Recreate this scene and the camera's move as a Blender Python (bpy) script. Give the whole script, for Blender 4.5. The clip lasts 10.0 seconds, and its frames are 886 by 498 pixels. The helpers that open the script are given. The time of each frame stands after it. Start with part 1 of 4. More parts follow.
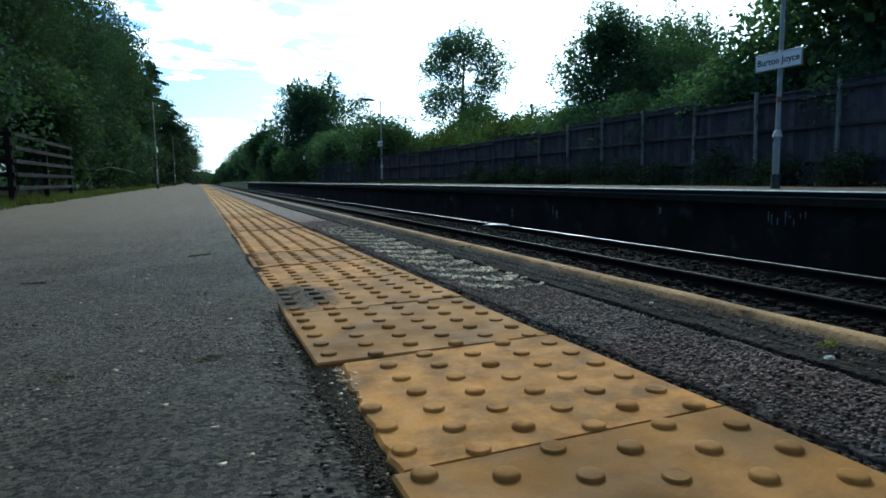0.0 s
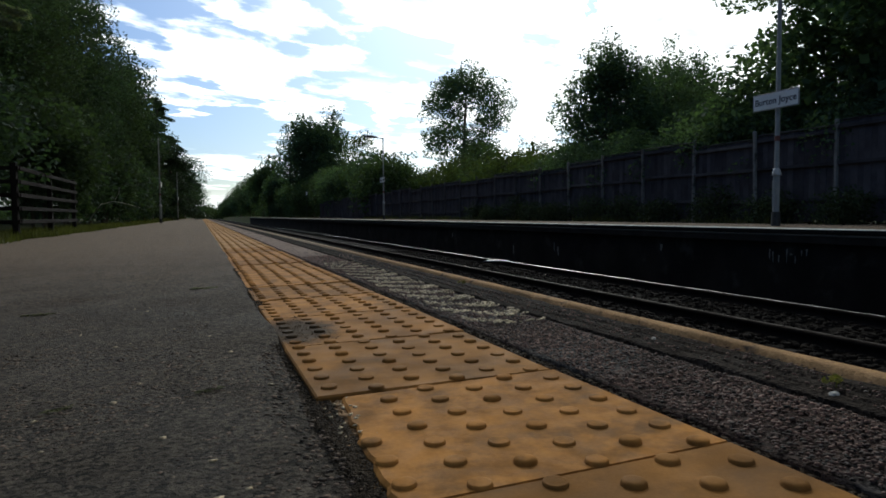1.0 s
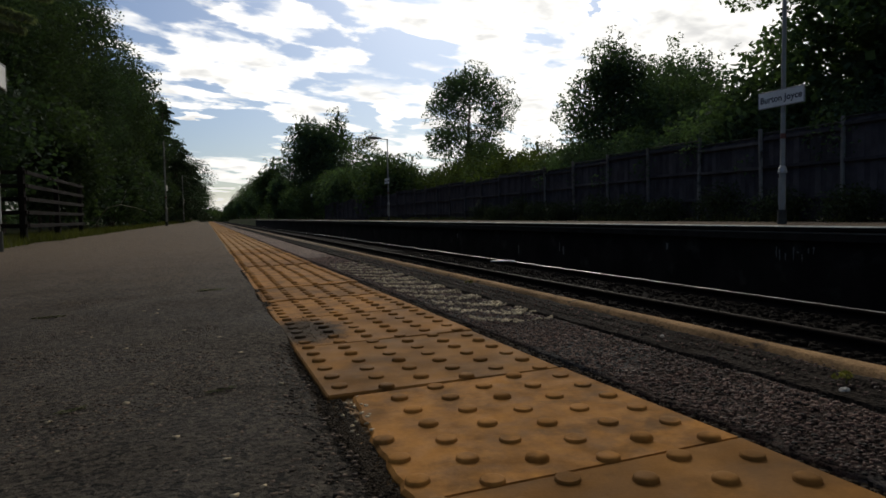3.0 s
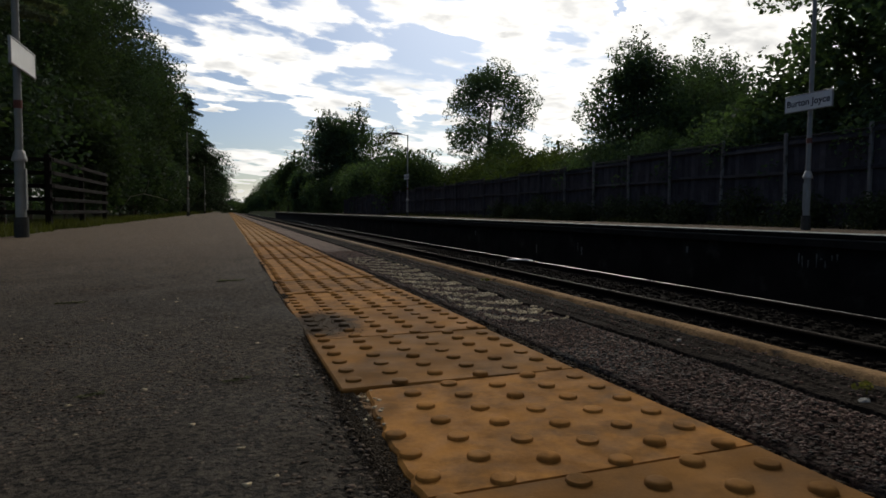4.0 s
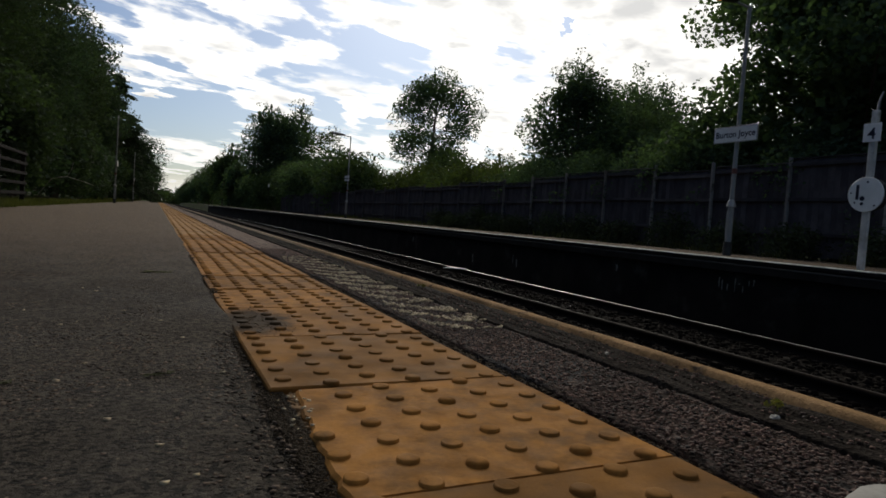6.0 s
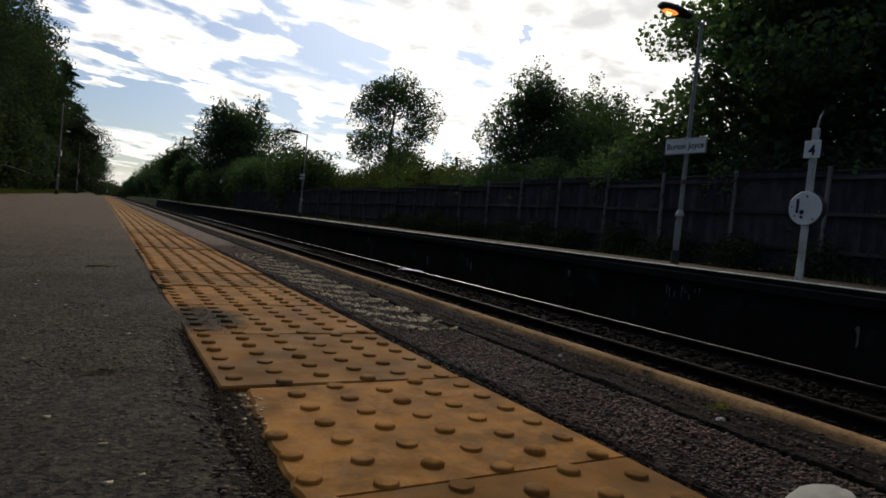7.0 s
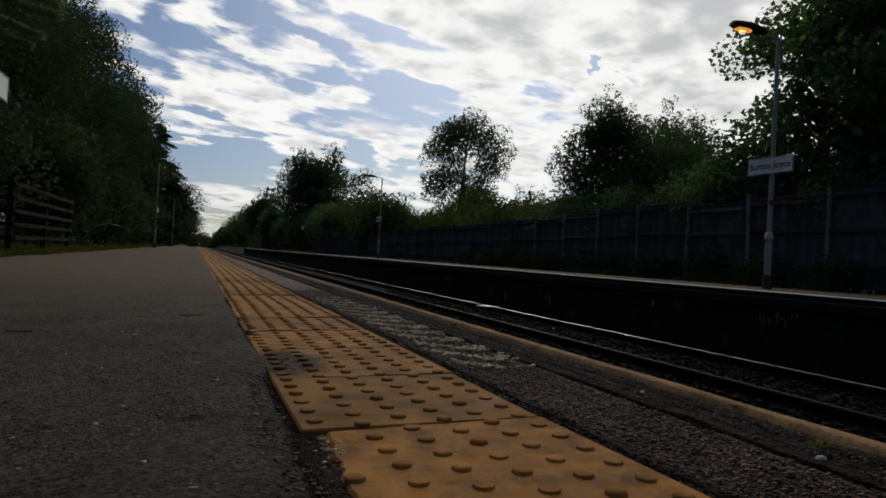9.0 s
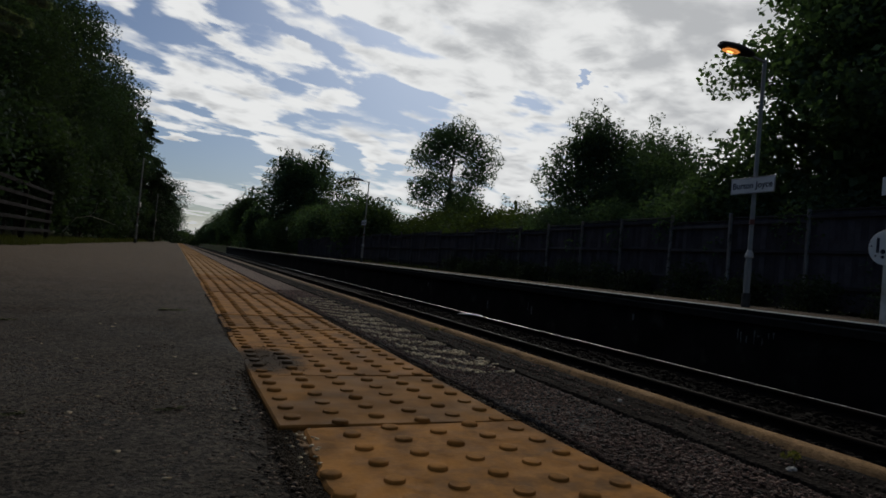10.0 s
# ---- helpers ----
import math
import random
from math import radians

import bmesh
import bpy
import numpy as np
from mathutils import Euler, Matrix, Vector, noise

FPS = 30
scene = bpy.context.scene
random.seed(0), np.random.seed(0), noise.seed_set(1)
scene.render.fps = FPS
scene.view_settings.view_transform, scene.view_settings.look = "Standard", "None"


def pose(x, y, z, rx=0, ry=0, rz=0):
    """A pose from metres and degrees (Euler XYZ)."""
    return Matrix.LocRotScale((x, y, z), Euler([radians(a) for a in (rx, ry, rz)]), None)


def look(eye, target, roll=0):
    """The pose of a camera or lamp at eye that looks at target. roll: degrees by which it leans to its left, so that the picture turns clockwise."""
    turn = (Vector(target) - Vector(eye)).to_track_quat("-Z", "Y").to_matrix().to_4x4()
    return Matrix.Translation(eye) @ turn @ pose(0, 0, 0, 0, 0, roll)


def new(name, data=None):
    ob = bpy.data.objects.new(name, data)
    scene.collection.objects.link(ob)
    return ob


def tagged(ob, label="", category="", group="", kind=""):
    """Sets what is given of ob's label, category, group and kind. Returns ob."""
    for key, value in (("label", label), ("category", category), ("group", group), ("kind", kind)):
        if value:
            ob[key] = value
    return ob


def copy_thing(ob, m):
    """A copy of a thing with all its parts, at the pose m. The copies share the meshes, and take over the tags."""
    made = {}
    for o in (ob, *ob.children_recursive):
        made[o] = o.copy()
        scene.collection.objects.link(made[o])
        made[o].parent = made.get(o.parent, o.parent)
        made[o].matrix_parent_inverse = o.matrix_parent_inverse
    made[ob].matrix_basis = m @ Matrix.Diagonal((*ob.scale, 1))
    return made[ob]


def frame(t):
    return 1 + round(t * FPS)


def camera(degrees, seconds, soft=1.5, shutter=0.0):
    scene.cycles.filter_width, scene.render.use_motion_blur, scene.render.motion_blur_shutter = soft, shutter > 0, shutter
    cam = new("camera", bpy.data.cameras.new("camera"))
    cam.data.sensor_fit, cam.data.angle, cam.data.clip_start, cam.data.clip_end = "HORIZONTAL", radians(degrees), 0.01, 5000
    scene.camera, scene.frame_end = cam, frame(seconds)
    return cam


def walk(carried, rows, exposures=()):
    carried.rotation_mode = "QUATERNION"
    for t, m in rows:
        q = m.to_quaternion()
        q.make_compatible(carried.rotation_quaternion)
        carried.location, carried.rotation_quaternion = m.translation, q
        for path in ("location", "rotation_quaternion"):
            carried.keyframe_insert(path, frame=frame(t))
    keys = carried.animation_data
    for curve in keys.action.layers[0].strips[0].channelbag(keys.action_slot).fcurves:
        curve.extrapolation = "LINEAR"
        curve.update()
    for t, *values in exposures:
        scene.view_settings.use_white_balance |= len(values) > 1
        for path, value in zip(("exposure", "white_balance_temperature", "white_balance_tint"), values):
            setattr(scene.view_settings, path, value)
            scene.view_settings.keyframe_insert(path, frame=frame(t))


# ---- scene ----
cam = camera(70.0, 10.0, soft=1.7)
PATH = [
    (0, (-0.005, -0.007, 0.277), (0.706, 1.849, 0.055), -0.8),
    (0.5, (-0.004, -0.008, 0.266), (0.736, 1.843, 0.1), 1.0),
    (1, (-0.007, -0.01, 0.273), (0.705, 1.856, 0.164), -0.5),
    (1.5, (-0.009, -0.003, 0.272), (0.691, 1.864, 0.119), -1.2),
    (2, (-0.01, -0.005, 0.272), (0.724, 1.851, 0.143), -1.9),
    (2.2, (-0.013, -0.008, 0.267), (0.705, 1.855, 0.146), -1.3),
    (3.3, (-0.016, -0.015, 0.273), (0.671, 1.861, 0.183), -1.1),
    (3.5, (-0.018, -0.017, 0.274), (0.64, 1.871, 0.225), -1.7),
    (4, (-0.014, -0.013, 0.271), (0.631, 1.877, 0.155), 0.5),
    (4.5, (-0.018, -0.017, 0.272), (0.665, 1.859, 0.139), 0.8),
    (5, (-0.015, -0.019, 0.274), (0.66, 1.863, 0.23), -0.3),
    (5.5, (-0.012, -0.006, 0.265), (0.702, 1.86, 0.175), 1.6),
    (6, (-0.018, -0.009, 0.266), (0.812, 1.809, 0.178), 4.2),
    (6.2, (-0.022, -0.01, 0.261), (0.851, 1.788, 0.189), 4.2),
    (7.5, (-0.022, -0.001, 0.263), (0.952, 1.745, 0.191), 6.3),
    (8, (-0.028, -0.011, 0.264), (0.784, 1.816, 0.211), 7.2),
    (8.5, (-0.02, -0.015, 0.265), (0.737, 1.836, 0.294), 4.2),
    (9, (-0.015, -0.016, 0.268), (0.715, 1.845, 0.295), 3.1),
    (9.5, (-0.013, -0.018, 0.265), (0.736, 1.835, 0.343), 3.1),
    (10, (-0.017, -0.02, 0.259), (0.758, 1.823, 0.311), 5.3),
]
EXPOSURE = [(0, 0.95, 4950, -11), (0.5, 0.4, 5350, -6), (1, 0.12, 6050, 4), (1.5, -0.04, 6300, 7), (2, -0.02, 6500, 9), (3.5, -0.42, 6700, 9), (4.5, -0.33, 6700, 9), (5, -0.45, 6700, 9), (5.5, -0.34, 6700, 9), (6, -0.3, 6700, 9), (7.5, -0.25, 6700, 9), (8, -0.46, 6700, 9), (8.5, -0.68, 6500, 9), (9.5, -0.78, 6450, 9), (10, -0.96, 6350, 9)]
walk(cam, [(t, look(eye, target, roll)) for t, eye, target, roll in PATH], EXPOSURE)

# ---------------------------------------------------------------- light
SUN_EL, SUN_AZ = 33.0, 24.0        # degrees above the horizon, degrees right of the line of the track
sun = new("sun", bpy.data.lights.new("sun", "SUN"))
sun.data.energy, sun.data.angle, sun.data.color = 1.25, radians(7), (1.0, 0.93, 0.82)
sun.matrix_world = look((100 * math.sin(radians(SUN_AZ)), 100 * math.cos(radians(SUN_AZ)), 100 * math.tan(radians(SUN_EL))), (0, 0, 0))

world = bpy.data.worlds.new("sky")
scene.world = world
world.use_nodes = True


class Nodes:
    """A short way to write node trees."""

    def __init__(self, tree):
        self.tree = tree
        tree.nodes.clear()

    def add(self, kind, **inputs):
        n = self.tree.nodes.new(kind)
        for key, value in inputs.items():
            self.put(n.inputs[key], value)
        return n

    def put(self, socket, value):
        if isinstance(value, bpy.types.NodeSocket):
            self.tree.links.new(value, socket)
        else:
            socket.default_value = value

    def math(self, op, a, b=0.0, clamp=False):
        n = self.tree.nodes.new("ShaderNodeMath")
        n.operation, n.use_clamp = op, clamp
        self.put(n.inputs[0], a)
        self.put(n.inputs[1], b)
        return n.outputs[0]

    def vmath(self, op, a, b=(0, 0, 0)):
        n = self.tree.nodes.new("ShaderNodeVectorMath")
        n.operation = op
        self.put(n.inputs[0], a)
        self.put(n.inputs[1], b)
        return n.outputs[0]

    def mix(self, fac, a, b, blend="MIX"):
        n = self.tree.nodes.new("ShaderNodeMix")
        n.data_type, n.blend_type = "RGBA", blend
        self.put(n.inputs[0], fac)
        self.put(n.inputs[6], a)
        self.put(n.inputs[7], b)
        return n.outputs[2]

    def noise(self, vector, scale, detail=4.0, rough=0.55, distortion=0.0):
        n = self.add("ShaderNodeTexNoise", Vector=vector, Scale=scale, Detail=detail, Roughness=rough, Distortion=distortion)
        return n.outputs[0]

    def cells(self, vector, scale, feature="F1"):
        n = self.tree.nodes.new("ShaderNodeTexVoronoi")
        n.feature = feature
        self.put(n.inputs["Vector"], vector)
        self.put(n.inputs["Scale"], scale)
        return n

    def ramp(self, value, lo, hi, a=0.0, b=1.0):
        n = self.tree.nodes.new("ShaderNodeMapRange")
        n.interpolation_type = "SMOOTHSTEP"
        for i, v in enumerate((value, lo, hi, a, b)):
            self.put(n.inputs[i], v)
        return n.outputs[0]


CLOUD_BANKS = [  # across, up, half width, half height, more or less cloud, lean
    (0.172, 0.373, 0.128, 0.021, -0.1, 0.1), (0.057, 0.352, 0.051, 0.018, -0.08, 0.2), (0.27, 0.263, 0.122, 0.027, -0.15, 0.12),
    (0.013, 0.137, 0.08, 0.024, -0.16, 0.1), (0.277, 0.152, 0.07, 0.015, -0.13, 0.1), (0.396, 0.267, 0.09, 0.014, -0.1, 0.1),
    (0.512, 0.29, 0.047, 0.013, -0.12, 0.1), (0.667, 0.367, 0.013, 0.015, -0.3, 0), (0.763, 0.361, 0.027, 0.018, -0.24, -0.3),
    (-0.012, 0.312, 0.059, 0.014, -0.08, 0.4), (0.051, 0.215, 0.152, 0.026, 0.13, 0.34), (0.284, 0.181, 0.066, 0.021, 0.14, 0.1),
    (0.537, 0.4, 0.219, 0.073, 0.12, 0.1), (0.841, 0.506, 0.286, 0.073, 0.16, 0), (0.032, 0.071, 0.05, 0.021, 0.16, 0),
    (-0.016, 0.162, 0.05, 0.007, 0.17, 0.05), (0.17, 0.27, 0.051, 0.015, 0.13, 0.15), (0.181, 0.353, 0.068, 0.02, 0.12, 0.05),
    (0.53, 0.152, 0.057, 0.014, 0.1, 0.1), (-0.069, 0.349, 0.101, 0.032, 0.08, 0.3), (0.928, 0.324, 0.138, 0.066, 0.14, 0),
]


def build_sky():
    k = Nodes(world.node_tree)
    out = k.tree.nodes.new("ShaderNodeOutputWorld")
    sky = k.tree.nodes.new("ShaderNodeTexSky")
    sky.sky_type, sky.sun_disc = "NISHITA", False
    sky.sun_elevation, sky.sun_rotation = radians(SUN_EL), radians(SUN_AZ)
    sky.dust_density, sky.ozone_density = 1.4, 1.6
    way = k.tree.nodes.new("ShaderNodeTexCoord").outputs["Generated"]
    split = k.add("ShaderNodeSeparateXYZ", Vector=way)
    x, y, z = split.outputs
    up = k.math("ADD", k.math("MAXIMUM", z, 0.0), 0.11)
    flat = k.add("ShaderNodeCombineXYZ", X=k.math("DIVIDE", x, up), Y=k.math("DIVIDE", y, up), Z=0.0).outputs[0]
    lean = k.tree.nodes.new("ShaderNodeMapping")
    lean.inputs["Location"].default_value = (3.7, 1.3, 0.4)
    lean.vector_type = "TEXTURE"
    lean.inputs["Rotation"].default_value = (0, 0, radians(24))
    lean.inputs["Scale"].default_value = (1.45, 1.0, 1.0)
    k.put(lean.inputs["Vector"], flat)
    p = lean.outputs[0]
    small = k.noise(p, 5.6, 8.0, 0.5, 0.15)
    broad = k.noise(p, 1.0, 3.0, 0.5, 0.2)
    # more cloud towards the sun and overhead, thinner low on the other side
    side = k.math("MULTIPLY", k.math("SUBTRACT", x, 0.20), 0.34)
    high = k.math("MULTIPLY", k.math("SUBTRACT", z, 0.16), 0.34)
    cover = k.math("ADD", k.math("ADD", small, k.math("MULTIPLY", k.math("SUBTRACT", broad, 0.5), 0.42)), k.math("ADD", side, high))
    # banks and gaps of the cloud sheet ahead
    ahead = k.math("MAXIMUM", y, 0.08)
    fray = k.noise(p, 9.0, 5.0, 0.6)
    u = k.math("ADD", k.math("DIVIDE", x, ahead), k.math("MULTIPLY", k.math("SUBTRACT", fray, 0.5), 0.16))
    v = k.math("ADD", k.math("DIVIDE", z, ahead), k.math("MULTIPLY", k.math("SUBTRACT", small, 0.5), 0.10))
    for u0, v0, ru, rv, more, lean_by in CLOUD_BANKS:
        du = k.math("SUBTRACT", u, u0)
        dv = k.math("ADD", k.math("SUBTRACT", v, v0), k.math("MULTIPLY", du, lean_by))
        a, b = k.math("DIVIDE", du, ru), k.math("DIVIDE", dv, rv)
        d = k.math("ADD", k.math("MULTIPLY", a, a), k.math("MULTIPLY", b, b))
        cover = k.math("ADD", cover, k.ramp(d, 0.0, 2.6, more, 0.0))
    cloud = k.ramp(cover, 0.43, 0.58)
    haze = k.ramp(z, 0.0, 0.05, 1.0, 0.0)
    cloud = k.math("MAXIMUM", cloud, haze)
    thick = k.ramp(k.math("ADD", cover, k.math("MULTIPLY", k.math("SUBTRACT", k.noise(flat, 4.0, 7.0, 0.55, 0.3), 0.5), 1.9)), 0.52, 1.12)
    white = k.mix(thick, (1.0, 1.0, 1.0, 1), (0.58, 0.59, 0.61, 1))
    # clouds glow round the hidden sun and are dull away from it
    e, a = radians(SUN_EL), radians(SUN_AZ)
    near_sun = k.tree.nodes.new("ShaderNodeVectorMath")
    near_sun.operation = "DOT_PRODUCT"
    k.put(near_sun.inputs[0], way)
    k.put(near_sun.inputs[1], (math.cos(e) * math.sin(a), math.cos(e) * math.cos(a), math.sin(e)))
    glow = k.ramp(near_sun.outputs["Value"], 0.62, 0.87, 0.15, 1.0)
    white = k.mix(1.0, white, k.add("ShaderNodeCombineXYZ", X=glow, Y=glow, Z=glow).outputs[0], "MULTIPLY")
    blue = k.mix(1.0, sky.outputs[0], (SKY_BLUE * 0.85, SKY_BLUE * 1.03, SKY_BLUE * 1.32, 1), "MULTIPLY")
    tint = k.mix(1.0, white, (SKY_CLOUD * 1.01, SKY_CLOUD, SKY_CLOUD * 0.98, 1), "MULTIPLY")
    back = k.add("ShaderNodeBackground", Color=k.mix(cloud, blue, tint), Strength=1.0)
    k.tree.links.new(back.outputs[0], out.inputs[0])


SKY_BLUE, SKY_CLOUD = 0.065, 1.56
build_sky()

# ---------------------------------------------------------------- materials


def surface(name, colour, rough=0.8, metal=0.0, patch=0.2, patch_scale=1.5, grain=0.2, grain_scale=60.0, bump=0.3, bump_scale=120.0,
            bump_depth=0.004, cell=False, each=0.0, second=None, second_at=(0.5, 0.65), second_scale=2.0, spec=0.4, through_light=0.0, island=0.0, island_tint=(1.0, 0.95), fine_bump=False, along=None, stain=None):
    """A surface with stains at a large scale, grain at a small one, relief, and a second colour in blotches."""
    m = bpy.data.materials.new(name)
    m.use_nodes = True
    k = Nodes(m.node_tree)
    out = k.tree.nodes.new("ShaderNodeOutputMaterial")
    info = k.tree.nodes.new("ShaderNodeObjectInfo")
    place = k.tree.nodes.new("ShaderNodeTexCoord").outputs["Object"]
    shift = k.vmath("MULTIPLY", k.add("ShaderNodeCombineXYZ", X=info.outputs["Random"], Y=info.outputs["Random"], Z=0.0).outputs[0], (37.0, 91.0, 0))
    p = k.vmath("ADD", place, shift)
    lo, hi = [tuple(min(1, c * (1 + s * patch)) for c in colour) + (1,) for s in (-1, 1)]
    c = k.mix(k.ramp(k.noise(p, patch_scale, 5.0, 0.6), 0.3, 0.7), lo, hi)
    if second:
        c = k.mix(k.ramp(k.noise(p, second_scale, 6.0, 0.62), *second_at), c, (*second, 1))
    # far colour along y: wear, plus the sheen of a grazing view painted in
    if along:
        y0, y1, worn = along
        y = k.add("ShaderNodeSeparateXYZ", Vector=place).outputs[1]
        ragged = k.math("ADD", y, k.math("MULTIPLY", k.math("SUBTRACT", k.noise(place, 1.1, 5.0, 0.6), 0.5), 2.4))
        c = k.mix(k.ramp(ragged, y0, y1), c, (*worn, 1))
    if stain:
        sx, sy, rx, ry, dirt_colour = stain
        px, py, pz = k.add("ShaderNodeSeparateXYZ", Vector=place).outputs
        a, b = k.math("DIVIDE", k.math("SUBTRACT", px, sx), rx), k.math("DIVIDE", k.math("SUBTRACT", py, sy), ry)
        d = k.math("ADD", k.math("MULTIPLY", a, a), k.math("MULTIPLY", b, b))
        d = k.math("ADD", d, k.math("MULTIPLY", k.math("SUBTRACT", k.noise(place, 24.0, 5.0, 0.65), 0.5), 1.8))
        c = k.mix(k.ramp(d, 0.2, 1.5, 0.95, 0.0), c, (*dirt_colour, 1))
    if cell:
        tone = k.add("ShaderNodeSeparateColor", Color=k.cells(p, grain_scale).outputs["Color"]).outputs[0]
    else:
        tone = k.noise(p, grain_scale, 3.0, 0.6)
    c = k.mix(1.0, c, k.mix(tone, *[(v, v, v, 1) for v in (1 - grain, 1 + grain)]), "MULTIPLY")
    if each:
        c = k.mix(1.0, c, k.mix(info.outputs["Random"], *[(v, v, v, 1) for v in (1 - each, 1 + each)]), "MULTIPLY")
    if island:
        geo = k.tree.nodes.new("ShaderNodeNewGeometry")
        c = k.mix(1.0, c, k.mix(geo.outputs["Random Per Island"], (1 - island, (1 - island) * island_tint[0], (1 - island) * island_tint[0], 1), (1 + island, (1 + island) * island_tint[1], (1 + island) * island_tint[1], 1)), "MULTIPLY")
    b = k.add("ShaderNodeBsdfPrincipled", Roughness=rough, Metallic=metal)
    b.inputs["Specular IOR Level"].default_value = spec
    k.put(b.inputs["Base Color"], c)
    k.put(b.inputs["Roughness"], k.ramp(k.noise(p, patch_scale * 3, 3.0), 0.25, 0.75, max(0.05, rough - 0.1), min(1, rough + 0.1)))
    if bump:
        h = k.cells(p, bump_scale).outputs["Distance"] if cell and not fine_bump else k.noise(p, bump_scale, 4.0, 0.6)
        n = k.add("ShaderNodeBump", Strength=bump, Distance=bump_depth, Height=h)
        k.put(b.inputs["Normal"], n.outputs[0])
    shader = b.outputs[0]
    if through_light:
        t = k.add("ShaderNodeBsdfTranslucent", Color=k.mix(1.0, c, (1.5, 1.7, 0.6, 1), "MULTIPLY"))
        s = k.add("ShaderNodeMixShader", Fac=through_light)
        k.tree.links.new(shader, s.inputs[1])
        k.tree.links.new(t.outputs[0], s.inputs[2])
        shader = s.outputs[0]
    k.tree.links.new(shader, out.inputs[0])
    return m


# ground paler with distance: low-angle sheen and wear share the far colour
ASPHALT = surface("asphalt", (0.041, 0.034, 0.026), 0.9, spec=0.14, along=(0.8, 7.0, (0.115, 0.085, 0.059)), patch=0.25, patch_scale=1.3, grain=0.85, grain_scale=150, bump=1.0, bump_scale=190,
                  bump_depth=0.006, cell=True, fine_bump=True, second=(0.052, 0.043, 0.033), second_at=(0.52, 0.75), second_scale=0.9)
BUFF = surface("buff_concrete", (0.295, 0.134, 0.031), 0.85, spec=0.12, patch=0.36, patch_scale=12.0, grain=0.26, grain_scale=120, bump=0.25, bump_scale=260,
               bump_depth=0.002, each=0.2, second=(0.145, 0.072, 0.022), second_at=(0.47, 0.72), second_scale=11.0)
BUFF_DAMP = surface("stained_buff_concrete", (0.235, 0.110, 0.027), 0.85, spec=0.12, patch=0.3, patch_scale=5.0, grain=0.16, grain_scale=220, bump=0.25, bump_scale=260,
                    bump_depth=0.002, second=(0.11, 0.055, 0.016), second_at=(0.42, 0.75), second_scale=7.0)
BUFF_SOILED = surface("soiled_buff_concrete", (0.27, 0.124, 0.030), 0.85, spec=0.12, patch=0.34, patch_scale=5.0, grain=0.14, grain_scale=220, bump=0.25, bump_scale=260,
                    bump_depth=0.002, each=0.1, second=(0.15, 0.068, 0.017), second_at=(0.5, 0.78), second_scale=7.0,
                      stain=(0.05, 0.20, 0.11, 0.17, (0.036, 0.025, 0.014)))
# paler buff for far tiles: their sheen at a low angle is painted in
BUFF_FAR_SHEEN = surface("far_sheen_buff_concrete", (0.35, 0.19, 0.068), 0.85, spec=0.12, patch=0.3, patch_scale=5.0, grain=0.14, grain_scale=220, bump=0.2, bump_scale=260,
                    bump_depth=0.002, each=0.15, second=(0.17, 0.085, 0.026), second_at=(0.5, 0.78), second_scale=7.0)
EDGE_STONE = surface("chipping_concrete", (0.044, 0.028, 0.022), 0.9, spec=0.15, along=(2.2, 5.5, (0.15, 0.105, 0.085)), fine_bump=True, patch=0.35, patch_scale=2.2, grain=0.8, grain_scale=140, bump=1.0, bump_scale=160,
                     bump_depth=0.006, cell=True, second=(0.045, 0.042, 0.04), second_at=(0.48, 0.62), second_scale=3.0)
EDGE_DARK = surface("dark_edging", (0.022, 0.018, 0.015), 0.9, patch=0.3, patch_scale=3, grain=0.5, grain_scale=140, bump=0.8, bump_scale=140, bump_depth=0.005, cell=True, spec=0.03)
PALE_STONE = surface("pale_stone", (0.33, 0.32, 0.29), 0.8, patch=0.2, patch_scale=9, grain=0.15, grain_scale=120, bump=0.3)
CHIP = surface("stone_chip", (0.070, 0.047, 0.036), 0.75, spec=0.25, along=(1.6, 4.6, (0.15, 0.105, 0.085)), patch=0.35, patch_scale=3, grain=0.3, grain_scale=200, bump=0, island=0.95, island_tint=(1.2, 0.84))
DARK_CHIP = surface("tar_chip", (0.076, 0.060, 0.045), 0.85, spec=0.15, patch=0.3, patch_scale=3, grain=0.3, grain_scale=200, bump=0, island=0.9, island_tint=(1.0, 0.92))
PALE_CHIP = surface("painted_chip", (0.42, 0.35, 0.22), 0.75, patch=0.2, patch_scale=6, grain=0.2, grain_scale=200, bump=0, island=0.35)
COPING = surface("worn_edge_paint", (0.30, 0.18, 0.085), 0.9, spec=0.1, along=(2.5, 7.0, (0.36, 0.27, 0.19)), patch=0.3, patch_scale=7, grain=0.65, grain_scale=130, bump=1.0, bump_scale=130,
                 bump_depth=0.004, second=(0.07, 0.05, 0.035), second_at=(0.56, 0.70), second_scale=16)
RUBBLE = surface("broken_concrete", (0.15, 0.098, 0.052), 0.95, spec=0.1, patch=0.3, patch_scale=9, grain=0.3, grain_scale=160, bump=0, island=0.45)
COPING_FAR = surface("pale_edge_paint", (0.58, 0.58, 0.54), 0.8, patch=0.2, patch_scale=3, grain=0.2, grain_scale=90, bump=0.4, bump_scale=90,
                     second=(0.15, 0.145, 0.135), second_at=(0.52, 0.68), second_scale=4)
SOIL = surface("soil", (0.04, 0.03, 0.02), 0.95, spec=0.1, patch=0.3, patch_scale=8, grain=0.5, grain_scale=160, bump=0.9, bump_scale=170, bump_depth=0.006)
DIRT = surface("dry_dirt", (0.075, 0.052, 0.03), 0.95, patch=0.3, patch_scale=8, grain=0.4, grain_scale=160, bump=0, spec=0.1, island=0.4)
